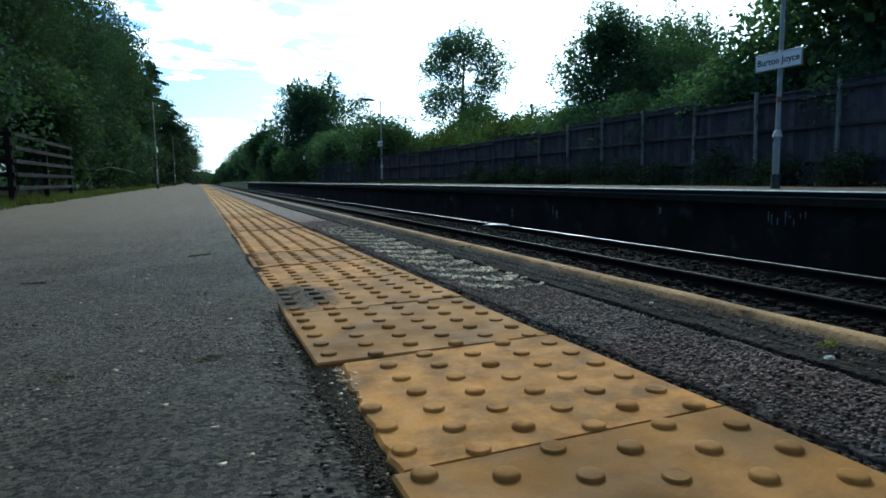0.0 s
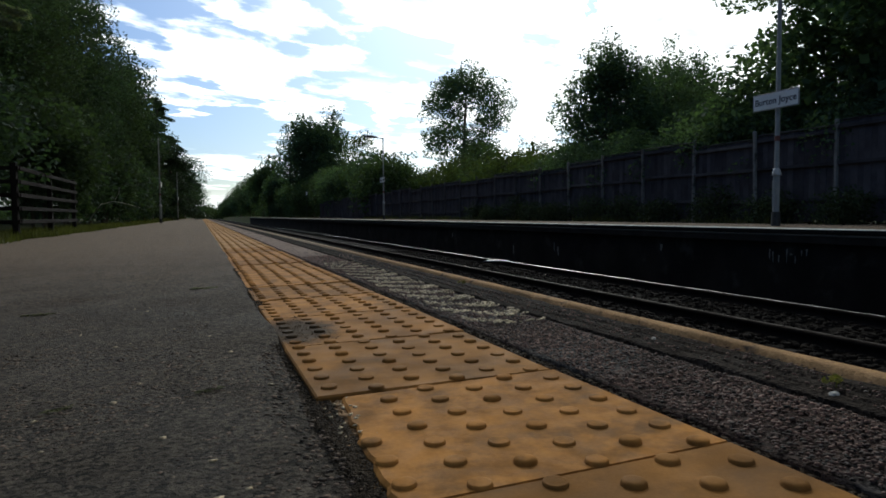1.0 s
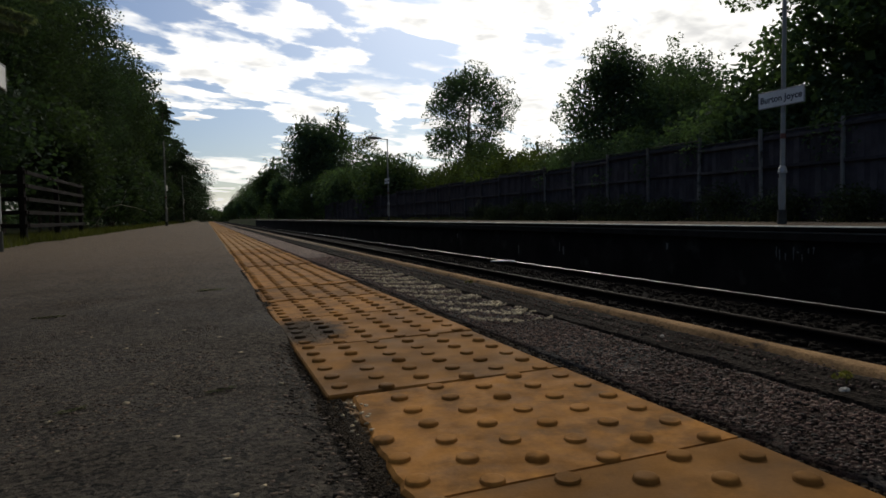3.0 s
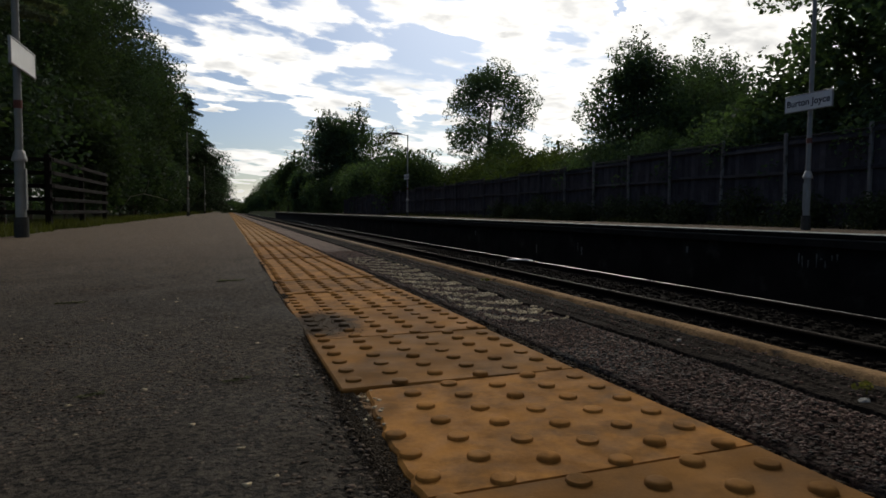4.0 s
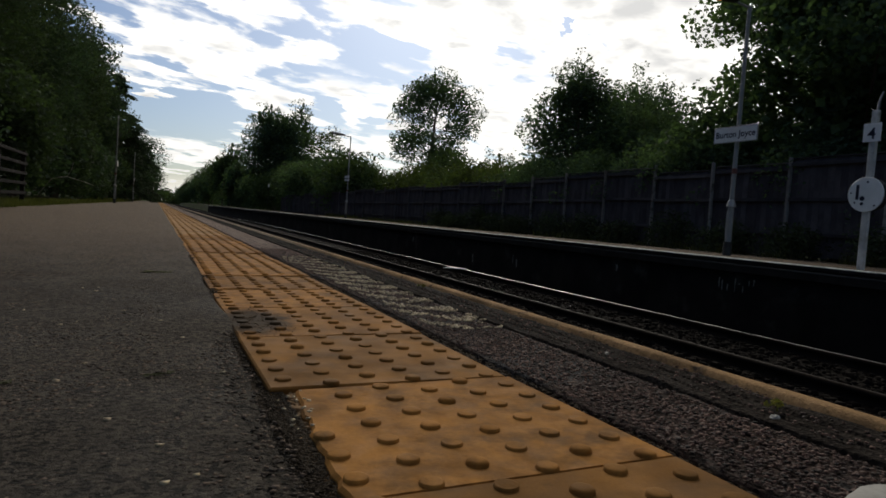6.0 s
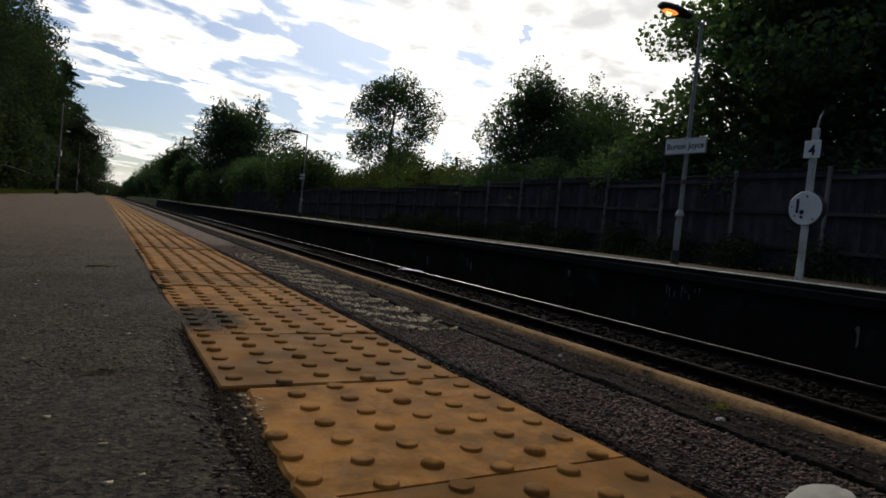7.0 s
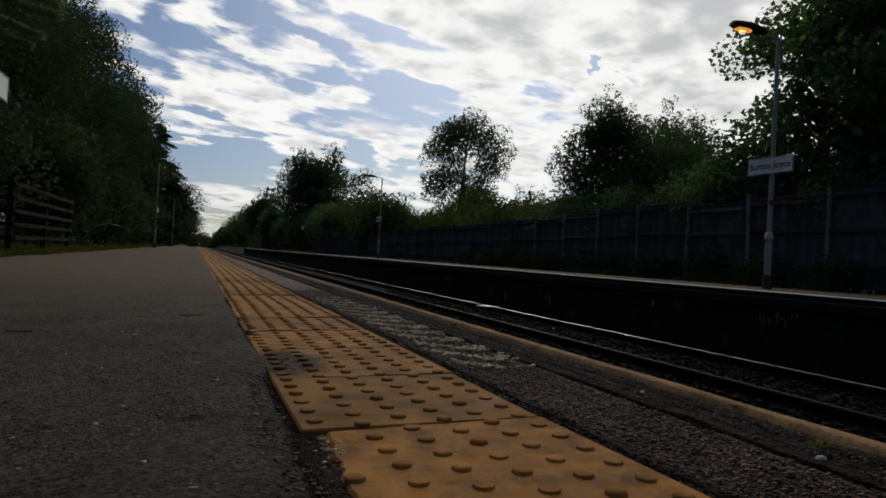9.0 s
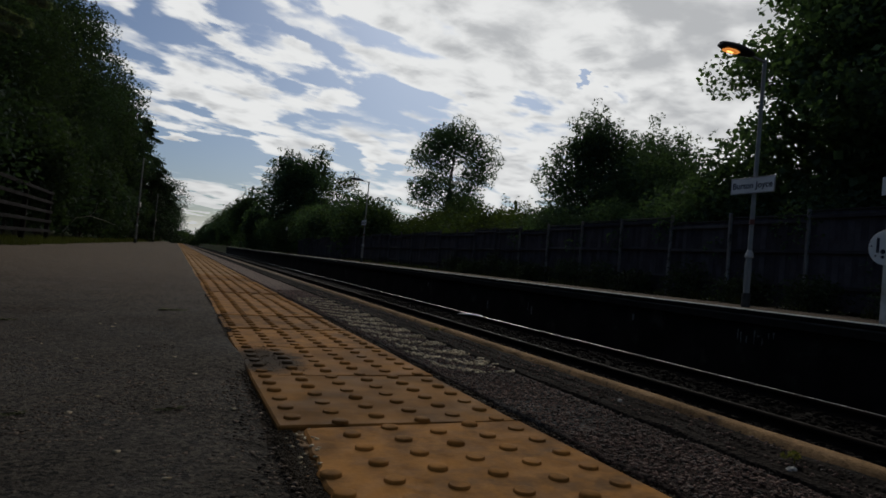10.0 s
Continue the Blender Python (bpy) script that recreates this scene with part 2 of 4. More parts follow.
# near-black base tone for the platform walls
SLAB_DARK = surface("dark_wall", (0.017, 0.014, 0.012), 0.95, spec=0.06, patch=0.35, patch_scale=1.2, grain=0.3, grain_scale=40, bump=0.5, bump_scale=50,
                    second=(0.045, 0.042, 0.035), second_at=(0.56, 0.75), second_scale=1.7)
COPE_STONE = surface("dark_coping_stone", (0.018, 0.016, 0.0145), 0.95, spec=0.06, patch=0.3, patch_scale=3, grain=0.3, grain_scale=50, bump=0.4, bump_scale=60, each=0.15)
# paler than the coping: light caught on the ledge is put into its colour
LEDGE = surface("light_catching_ledge", (0.035, 0.034, 0.031), 0.9, patch=0.35, patch_scale=2, grain=0.3, grain_scale=50, bump=0.4, bump_scale=60)
# near black: shade under the trees is put into this fence's wood colour
SHADED_RAIL = surface("shaded_rail_wood", (0.016, 0.014, 0.014), 0.95, spec=0.05, patch=0.3, patch_scale=2, grain=0.3, grain_scale=50, bump=0.4, each=0.25)
LIME = surface("lime_streak", (0.15, 0.143, 0.125), 0.9, patch=0.3, patch_scale=8, grain=0.3, grain_scale=50, bump=0.2, bump_scale=90)
# ballast, stones and sleepers have near-black base colours
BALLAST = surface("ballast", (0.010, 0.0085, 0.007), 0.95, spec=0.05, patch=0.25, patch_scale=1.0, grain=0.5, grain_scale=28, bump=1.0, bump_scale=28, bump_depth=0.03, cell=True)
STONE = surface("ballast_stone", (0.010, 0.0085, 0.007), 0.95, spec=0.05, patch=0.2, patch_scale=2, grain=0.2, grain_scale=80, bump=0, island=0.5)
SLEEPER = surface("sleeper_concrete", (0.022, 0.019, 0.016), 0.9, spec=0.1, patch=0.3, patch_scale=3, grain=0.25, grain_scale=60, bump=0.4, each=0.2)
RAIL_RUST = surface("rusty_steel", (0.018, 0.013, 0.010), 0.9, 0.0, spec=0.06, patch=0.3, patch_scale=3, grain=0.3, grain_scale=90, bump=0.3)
# bright and dark rail heads: the far rail's glint is put into colour
RAIL_NO_GLINT = surface("rail_head_no_glint", (0.06, 0.052, 0.047), 0.62, 0.5, spec=0.2, patch=0.2, patch_scale=2, grain=0.1, grain_scale=60, bump=0.05)
RAIL_TOP = surface("polished_rail_head", (0.85, 0.83, 0.82), 0.42, 1.0, patch=0.08, patch_scale=2, grain=0.05, grain_scale=60, bump=0.05)
GALV = surface("grey_painted_steel", (0.23, 0.24, 0.24), 0.55, 0.0, patch=0.15, patch_scale=4, grain=0.08, grain_scale=90, bump=0.1,
               second=(0.27, 0.26, 0.24), second_at=(0.58, 0.75), second_scale=6)
POST_BASE = surface("dark_base_paint", (0.03, 0.032, 0.03), 0.7, patch=0.3, patch_scale=6, grain=0.2, bump=0.2)
POST_BAND = surface("faded_red_band", (0.13, 0.04, 0.032), 0.6, patch=0.2, patch_scale=9, grain=0.1, bump=0.1)
SIGN_WHITE = surface("white_sign_face", (0.80, 0.80, 0.78), 0.45, patch=0.06, patch_scale=4, grain=0.04, grain_scale=60, bump=0.0,
                     second=(0.62, 0.62, 0.58), second_at=(0.6, 0.85), second_scale=5)
SIGN_EDGE = surface("sign_frame", (0.34, 0.34, 0.34), 0.5, 0.3, patch=0.1, grain=0.1, bump=0.0)
INK = surface("dark_blue_ink", (0.012, 0.016, 0.035), 0.5, patch=0.1, grain=0.05, bump=0.0)
HOOD = surface("lamp_hood", (0.03, 0.03, 0.031), 0.65, patch=0.2, patch_scale=6, grain=0.1, bump=0.05)
FENCE_WOOD = surface("weathered_fence_wood", (0.050, 0.048, 0.053), 0.9, spec=0.1, patch=0.3, patch_scale=1.6, grain=0.3, grain_scale=40, bump=0.4, bump_scale=50, each=0.25, island=0.25)
FENCE_POST = surface("grey_fence_post", (0.20, 0.19, 0.18), 0.9, spec=0.1, patch=0.25, patch_scale=3, grain=0.25, grain_scale=60, bump=0.4, each=0.25,
                     second=(0.04, 0.04, 0.03), second_at=(0.5, 0.7), second_scale=3)
RAIL_WOOD = surface("grey_weathered_rail", (0.085, 0.080, 0.082), 0.9, spec=0.1, patch=0.25, patch_scale=2, grain=0.25, grain_scale=50, bump=0.4, each=0.2)
BARK = surface("bark", (0.075, 0.06, 0.046), 0.95, patch=0.3, patch_scale=3, grain=0.4, grain_scale=30, bump=0.9, bump_scale=25, bump_depth=0.02)
BIRCH = surface("pale_bark", (0.35, 0.33, 0.30), 0.85, patch=0.3, patch_scale=3, grain=0.4, grain_scale=14, bump=0.4, second=(0.06, 0.05, 0.045), second_at=(0.55, 0.62), second_scale=5)
GROUND = surface("rough_grass_ground", (0.05, 0.06, 0.022), 0.95, spec=0.05, patch=0.4, patch_scale=0.6, grain=0.4, grain_scale=30, bump=0.8, bump_scale=30, bump_depth=0.02,
                 second=(0.06, 0.045, 0.03), second_at=(0.5, 0.65), second_scale=0.8)


def leaf(name, colour, light=0.25, rough=0.85):
    return surface(name, colour, rough, patch=0.3, patch_scale=0.7, grain=0.2, grain_scale=9, bump=0, island=0.3, through_light=light, spec=0.1)


LEAF_DARK = leaf("dark_leaf", (0.058, 0.092, 0.064), 0.40)
LEAF_WOOD = leaf("shaded_wood_leaf", (0.040, 0.066, 0.050), 0.26)
LEAF_WOOD_MID = leaf("wood_leaf", (0.047, 0.072, 0.047), 0.26)
LEAF_FAR = leaf("far_tree_leaf", (0.058, 0.092, 0.068), 0.42)
LEAF_LARGE = leaf("large_leaf", (0.066, 0.104, 0.070), 0.48)
LEAF_BRAMBLE = leaf("bramble_leaf", (0.034, 0.048, 0.026), 0.15)
LEAF_MID = leaf("mid_leaf", (0.056, 0.086, 0.045), 0.30)
LEAF_LIGHT = leaf("yellow_green_leaf", (0.060, 0.082, 0.031), 0.32)
LEAF_BLUE = leaf("bluish_needles", (0.044, 0.068, 0.044), 0.1)
LEAF_GREY = leaf("grey_green_spray", (0.17, 0.20, 0.15), 0.25)
GRASS = leaf("grass_blade", (0.082, 0.088, 0.034), 0.25)

# ---------------------------------------------------------------- mesh helpers


def fast_mesh(name, verts, faces):
    """A mesh from arrays: verts (n, 3), faces (m, k)."""
    verts, faces = np.asarray(verts, np.float32), np.asarray(faces, np.int32)
    me = bpy.data.meshes.new(name)
    me.vertices.add(len(verts))
    me.vertices.foreach_set("co", verts.ravel())
    me.loops.add(faces.size)
    me.loops.foreach_set("vertex_index", faces.ravel())
    me.polygons.add(len(faces))
    me.polygons.foreach_set("loop_start", np.arange(0, faces.size, faces.shape[1], dtype=np.int32))
    me.update(calc_edges=True)
    return me


def part(name, geo, material, parent=None, label="", kind="", smooth=False):
    """Links a bmesh or a mesh as one object, under a thing or a part."""
    if isinstance(geo, bmesh.types.BMesh):
        me = bpy.data.meshes.new(name)
        bmesh.ops.recalc_face_normals(geo, faces=geo.faces[:])
        geo.to_mesh(me)
        geo.free()
    else:
        me = geo
    if not me.materials:
        me.materials.append(material)
    if smooth:
        me.polygons.foreach_set("use_smooth", [True] * len(me.polygons))
    ob = new(name, me)
    if parent:
        ob.parent = parent
    return tagged(ob, label, kind=kind)


def thing(name, m, label, category, group="", kind=""):
    ob = new(name)
    ob.empty_display_size = 0.1
    ob.matrix_world = m
    return tagged(ob, label, category, group, kind)


def cbox(bm, lo, hi, c=0.005):
    """A box with chamfered edges."""
    pts = []
    for i in (0, 1):
        for j in (0, 1):
            for l in (0, 1):
                p = [hi[0] if i else lo[0], hi[1] if j else lo[1], hi[2] if l else lo[2]]
                s = [-1 if i else 1, -1 if j else 1, -1 if l else 1]
                for a in range(3):
                    q = list(p)
                    for b in range(3):
                        if b != a:
                            q[b] += s[b] * c
                    pts.append(bm.verts.new(q))
    bmesh.ops.convex_hull(bm, input=pts, use_existing_faces=False)
    return bm


def box(lo, hi, c=0.005):
    return cbox(bmesh.new(), lo, hi, c)


def tube(bm, path, radii, sides=10, cap=True):
    """A tapered tube along a path."""
    rings = []
    path = [Vector(p) for p in path]
    for i, p in enumerate(path):
        d = (path[min(i + 1, len(path) - 1)] - path[max(i - 1, 0)]).normalized()
        a = d.cross(Vector((0.31, 0.95, 0.05)) if abs(d.z) > 0.7 else Vector((0, 0, 1))).normalized()
        b = d.cross(a)
        rings.append([bm.verts.new(p + radii[i] * (a * math.cos(t) + b * math.sin(t))) for t in [math.tau * s / sides for s in range(sides)]])
    for r, s in zip(rings, rings[1:]):
        for i in range(sides):
            bm.faces.new((r[i], r[(i + 1) % sides], s[(i + 1) % sides], s[i]))
    if cap:
        bm.faces.new(rings[0][::-1])
        bm.faces.new(rings[-1])
    return bm


def lettering(name, text, size, material, m, parent):
    """Raised letters from the built-in font, as a mesh."""
    cu = bpy.data.curves.new(name, "FONT")
    cu.body, cu.size, cu.align_x, cu.align_y, cu.extrude = text, size, "CENTER", "CENTER", 0.001
    cu.space_character, cu.offset = 1.03, 0.003
    ob = new(name, cu)
    me = bpy.data.meshes.new_from_object(ob)
    bpy.data.objects.remove(ob)
    ob = part(name, me, material, parent)
    ob.matrix_local = m
    return ob


def loft(sections, ys):
    """A sheet from one profile of (x, z) a row, along y."""
    n = len(sections[0])
    verts = [(x, y, z) for s, y in zip(sections, ys) for x, z in s]
    faces = [(r * n + i, r * n + i + 1, (r + 1) * n + i + 1, (r + 1) * n + i) for r in range(len(ys) - 1) for i in range(n - 1)]
    return fast_mesh("sheet", verts, faces)


def scatter_stones(name, n, area, z, size, material, rng, sink=0.3, flat=0.6, keep=None):
    """Many small angular stones lying on an area, in one mesh."""
    x0, x1, y0, y1 = area
    c = np.stack([rng.uniform(x0, x1, n), rng.uniform(y0, y1, n), np.full(n, z)], 1)
    if keep is not None:
        c = c[keep(c[:, 0], c[:, 1], rng)]
        n = len(c)
    base = np.array([(1, 0, 0), (-0.5, 0.87, 0), (-0.5, -0.87, 0), (0.5, 0.8, 0.8), (-0.95, 0.05, 0.75), (0.45, -0.85, 0.8)], np.float32)
    fa = np.array([(3, 4, 5), (0, 1, 3), (1, 4, 3), (1, 2, 4), (2, 5, 4), (2, 0, 5), (0, 3, 5)])
    s = size * rng.uniform(0.45, 1.15, (n, 1, 1))
    v = base[None] * s * (1 + rng.uniform(-0.35, 0.35, (n, 6, 3)))
    v[:, :, 2] = v[:, :, 2] * flat - sink * s[:, :, 0] * flat
    a = rng.uniform(0, math.tau, n)
    ca, sa = np.cos(a)[:, None], np.sin(a)[:, None]
    v = np.stack([v[..., 0] * ca - v[..., 1] * sa, v[..., 0] * sa + v[..., 1] * ca, v[..., 2]], 2) + c[:, None]
    f = fa[None] + 6 * np.arange(n)[:, None, None]
    return fast_mesh(name, v.reshape(-1, 3), f.reshape(-1, 3))


# ---------------------------------------------------------------- the ground, tracks and platforms
FAR_EDGE, FAR_Z = 7.75, 0.03       # edge and level of the opposite platform
NEAR_EDGE = 1.015
RAIL_Z, BED_Z = -0.895, -1.06

GROUND_PROFILE = [(-2500, -1.5), (-300, -1.0), (-60, -0.3), (-12, -0.12), (-4, -0.11), (-2.2, -0.12), (-1.9, -0.3), (-0.6, -1.1), (0.4, BED_Z - 0.25), (4.4, BED_Z - 0.25),
                  (8.2, BED_Z - 0.25), (9.4, -0.9), (10.4, -0.15), (11.4, 0.0), (13, 0.0), (40, 0.2), (120, 0.2), (400, -0.5), (2500, -1.5)]
ys = [-400, -60, -12, 0, 4, 8, 12, 18, 26, 36, 50, 70, 95, 130, 200, 320, 600, 1200, 2600]
part("ground", loft([GROUND_PROFILE] * len(ys), ys), GROUND, kind="structure", label="rough grassy earth beside the railway")

rng = np.random.default_rng(4)


def bed():
    """The ballast shoulder and bed of both tracks."""
    prof = [(0.85, BED_Z - 0.02), (1.5, BED_Z), (2.6, BED_Z + 0.02), (3.8, BED_Z), (4.4, BED_Z - 0.04), (5.0, BED_Z), (6.2, BED_Z + 0.02), (7.3, BED_Z), (7.95, BED_Z - 0.02)]
    yy = [-60, -10, 0, 5, 10, 15, 20, 30, 45, 70, 120, 200, 310]
    return loft([prof] * len(yy), yy)


part("ballast_bed", bed(), BALLAST, kind="structure", label="near-black ballast bed under the rails")
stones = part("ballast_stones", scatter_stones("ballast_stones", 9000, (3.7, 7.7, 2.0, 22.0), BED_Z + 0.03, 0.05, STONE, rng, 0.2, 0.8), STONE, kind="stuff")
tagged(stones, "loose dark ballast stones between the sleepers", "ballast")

RAIL_SECTION = [(-0.07, -0.159), (0.07, -0.159), (0.07, -0.148), (0.012, -0.125), (0.010, -0.05), (0.036, -0.038), (0.036, -0.012), (0.026, -0.001), (-0.026, -0.001),
                (-0.036, -0.012), (-0.036, -0.038), (-0.010, -0.05), (-0.012, -0.125), (-0.07, -0.148)]


def rail(parent, x):
    yy = [-60, 0, 30, 80, 200, 310]
    sec = RAIL_SECTION + RAIL_SECTION[:1]
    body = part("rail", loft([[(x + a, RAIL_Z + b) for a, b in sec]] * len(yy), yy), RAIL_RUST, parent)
    w = 0.008
    top = [(x - w, RAIL_Z + 0.0010), (x, RAIL_Z + 0.003), (x + w, RAIL_Z + 0.0010)]
    part("rail_head", loft([top] * len(yy), yy), RAIL_TOP if x > 6.9 else RAIL_NO_GLINT, body, "polished running surface" if x > 6.9 else "running surface kept dark, without its sky glint")


sleeper_mesh = bpy.data.meshes.new("sleeper")
bm = box((-1.25, -0.13, -0.2), (1.25, 0.13, 0.0), 0.025)
bm.to_mesh(sleeper_mesh)
bm.free()
sleeper_mesh.materials.append(SLEEPER)
clip_mesh = bpy.data.meshes.new("rail_clip")
bm = box((-0.13, -0.05, 0.0), (0.13, 0.05, 0.035), 0.012)
bm.to_mesh(clip_mesh)
bm.free()
clip_mesh.materials.append(RAIL_RUST)

for centre, label in ((2.53, "railway track beside the near platform edge"), (6.27, "railway track with polished rails on dark sleepers")):
    track = thing("railway_track", pose(0, 0, 0), label, "track", "pair of tracks")
    for dx in (-0.752, 0.752):
        rail(track, centre + dx)
    for i in range(-8, 110):
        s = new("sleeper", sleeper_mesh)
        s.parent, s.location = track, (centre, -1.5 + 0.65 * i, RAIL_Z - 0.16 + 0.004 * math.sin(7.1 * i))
        if centre > 4 and i < 45:
            for dx in (-0.752, 0.752):
                g = new("rail_clip", clip_mesh)
                g.parent, g.location = s, (dx, 0, 0)


def slab(name, prof, y0, y1, material, parent=None, label=""):
    """A closed bar of a constant profile, along y."""
    bm = bmesh.new()
    a = [bm.verts.new((x, y0, z)) for x, z in prof]
    b = [bm.verts.new((x, y1, z)) for x, z in prof]
    n = len(prof)
    for i in range(n):
        bm.faces.new((a[i], a[(i + 1) % n], b[(i + 1) % n], b[i]))
    bm.faces.new(a[::-1])
    bm.faces.new(b)
    return part(name, bm, material, parent, label)


# the near platform falls away from its edge by one in fifty
TILT = pose(0, 0, -0.0076, 0, -1.146, 0)


def lay(ob):
    """Lays a thing on the sloping platform."""
    ob.matrix_world = TILT @ ob.matrix_world
    return ob


# near platform: asphalt, a strip of blister tiles, chippings, a painted edge
P0, P1 = -14.0, 112.0
near = thing("platform_near", TILT, "low station platform of worn asphalt with a buff blister strip", "platform", kind="structure")
slab("platform_wall", [(0.72, -1.25), (0.94, -1.25), (0.94, -0.13), (0.72, -0.13)], P0, P1, SLAB_DARK, near)


def asphalt_sheet():
    """The asphalt, slightly uneven, with a ragged rear edge."""
    yy = sorted(set([P0, -6, -3, -1.5] + [round(-1 + 0.1 * i, 2) for i in range(61)] + [round(5 + 0.5 * i, 2) for i in range(91)] + [55, 60, 70, 80, 95, P1]))
    us = [0, 0.02, 0.1, 0.25, 0.4, 0.55, 0.7, 0.8, 0.88, 0.94, 0.98, 1.0]
    rows = []
    for y in yy:
        back = -2.55 + 0.18 * noise.noise(Vector((y * 0.45, 3.1, 0))) + 0.07 * noise.noise(Vector((y * 2.3, 9, 0)))
        edge = 0.142 + 0.012 * noise.noise(Vector((y * 6.0, 1.7, 0))) + 0.006 * noise.noise(Vector((y * 23.0, 5.7, 0)))
        over = min(1.0, max(0.0, (y - 1.36) / 0.15))
        edge += over * (0.012 + 0.012 * noise.noise(Vector((y * 3.1, 7.7, 0))) + 0.008 * noise.noise(Vector((y * 11.0, 2.2, 0))))
        rows.append([(back + (edge - back) * u, (over * (0.005 if u >= 0.98 else 0.0) + over * (0.008 if u == 1 else 0.0) + 0.012 * noise.noise(Vector((u * 4, y * 0.5, 0))) * (1 - u) + 0.002 * noise.noise(Vector((u * 30, y * 5, 4)))
                      - (0.05 if u == 0 else 0) - (0.012 if u == 1 else 0))) for u in us])
    return loft(rows, yy)


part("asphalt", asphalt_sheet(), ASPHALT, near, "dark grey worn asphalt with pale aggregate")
slab("joint_soil", [(0.06, -0.05), (0.60, -0.05), (0.60, -0.016), (0.06, -0.010)], P0, P1, SOIL, near)
slab("bearer", [(-2.5, -0.3), (0.94, -0.3), (0.94, -0.06), (-2.5, -0.06)], P0, P1, SLAB_DARK, near)


def chipping_strip(x0, x1, tilt, seed, grooves=()):
    yy = [P0, -2, -1] + [round(-0.5 + 0.06 * i, 3) for i in range(100)] + [6, 8, 11, 15, 20, 30, 50, 80, P1]
    xs = np.linspace(x0, x1, 20)
    rows = []
    for y in yy:
        w = 0.008 * noise.noise(Vector((y * 5, seed, 0)))
        row = [(x0 + w, -0.05)]
        row += [(x + w * (1 - (x - x0) / (x1 - x0)), -0.004 + tilt * (x - x0) - (0.010 if any(abs(x - g - 0.5 * w) < 0.0045 for g in grooves) else 0.0) + 0.005 * noise.noise(Vector((x * 22, y * 22, seed))) + 0.003 * noise.noise(Vector((x * 60, y * 60, seed)))) for x in xs]
        row.append((x1, -0.05))
        rows.append(row)
    return loft(rows, yy)


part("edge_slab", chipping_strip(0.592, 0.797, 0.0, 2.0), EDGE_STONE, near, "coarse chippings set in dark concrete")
part("edge_slab", chipping_strip(0.822, 0.950, 0.0, 5.0, (0.862, 0.905)), EDGE_DARK, near, "dark worn edging of the platform")


def painted_edge():
    """The edge of the platform in short lengths, chipped along its inner side."""
    yy = [P0, -2] + [round(-1 + 0.05 * i, 3) for i in range(160)] + [9, 12, 16, 22, 30, 45, 70, P1]
    rows = []
    for y in yy:
        w = 0.006 * noise.noise(Vector((y * 7, 1, 0))) + 0.005 * noise.noise(Vector((y * 21, 2, 0)))
        e = 0.006 * noise.noise(Vector((y * 4, 8, 0)))
        rows.append([(0.950 + w, -0.03), (0.960 + 0.6 * w, 0.005), (0.985, 0.007), (NEAR_EDGE - 0.012 + e, 0.003), (NEAR_EDGE + e, -0.012), (NEAR_EDGE + e, -0.11), (0.86, -0.13)])
    return loft(rows, yy)


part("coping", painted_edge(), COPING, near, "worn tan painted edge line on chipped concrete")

# blister tiles
TILE_W, TILE_L, TILE_X, TILE_Y = 0.412, 0.395, 0.148, 0.938


def tile_mesh(name, rings, broken=False, wear=0.0):
    """One blister tile with its domes in offset rows; its origin is the corner nearest to the start."""
    r = random.Random(name)
    if broken:
        # the side by the asphalt is broken away, most of all at the far corner
        bm = bmesh.new()
        rim = [(TILE_W - 0.002, 0.002), (TILE_W - 0.002, TILE_L - 0.002)]
        rim += [(0.010 + 0.030 * u ** 1.6 + r.uniform(-0.004, 0.004), TILE_L - 0.002 - (TILE_L - 0.004) * (1 - u)) for u in [1 - q / 22 for q in range(23)]]
        low = [bm.verts.new((x - (0.004 if x < 0.1 else 0), y, -0.045)) for x, y in rim]
        mid = [bm.verts.new((x, y, -0.004)) for x, y in rim]
        high = [bm.verts.new((x + (0.004 if x < 0.1 else -0.002), min(max(y, 0.004), TILE_L - 0.004), 0.0)) for x, y in rim]
        n = len(rim)
        for lower, upper in ((low, mid), (mid, high)):
            for q in range(n):
                bm.faces.new((lower[q], lower[(q + 1) % n], upper[(q + 1) % n], upper[q]))
        bm.faces.new(high)
        bm.faces.new(low[::-1])
    else:
        bm = box((0.002, 0.002, -0.045), (TILE_W - 0.002, TILE_L - 0.002, 0.0), 0.003)
    for c in range(6):
        for j in range(6):
            if broken and c == 0 and j < 3:
                continue
            x, y = 0.030 + 0.069 * c, TILE_L - (0.052 if c % 2 else 0.019) - TILE_L / 6 * j
            s = 1 - wear * r.random()
            prof = [(0.0137, -0.0005), (0.0129, 0.0036), (0.0110, 0.0058 * s), (0.0072, 0.0067 * s), (0.0, 0.0069 * s)]
            last = None
            for rad, z in prof[:-1]:
                ring = [bm.verts.new((x + rad * math.cos(math.tau * a / rings), y + rad * math.sin(math.tau * a / rings), z)) for a in range(rings)]
                if last:
                    for a in range(rings):
                        bm.faces.new((last[a], last[(a + 1) % rings], ring[(a + 1) % rings], ring[a])).smooth = rings > 8
                last = ring
            bm.faces.new(last).smooth = rings > 8
    me = bpy.data.meshes.new(name)
    bm.to_mesh(me)
    bm.free()
    me.materials.append(BUFF)
    return me


part("tile_bedding", box((TILE_X - 0.01, P0, -0.06), (TILE_X + TILE_W + 0.02, P1, -0.022), 0.004), SOIL, near)
fine = [tile_mesh("tile_fine_%s" % c, 14, False, 0.5) for c in "abc"]
damp = tile_mesh("tile_stained", 14, False, 0.5)
damp.materials[0] = BUFF_DAMP
soiled = tile_mesh("tile_soiled", 14, False, 0.5)
soiled.materials[0] = BUFF_SOILED
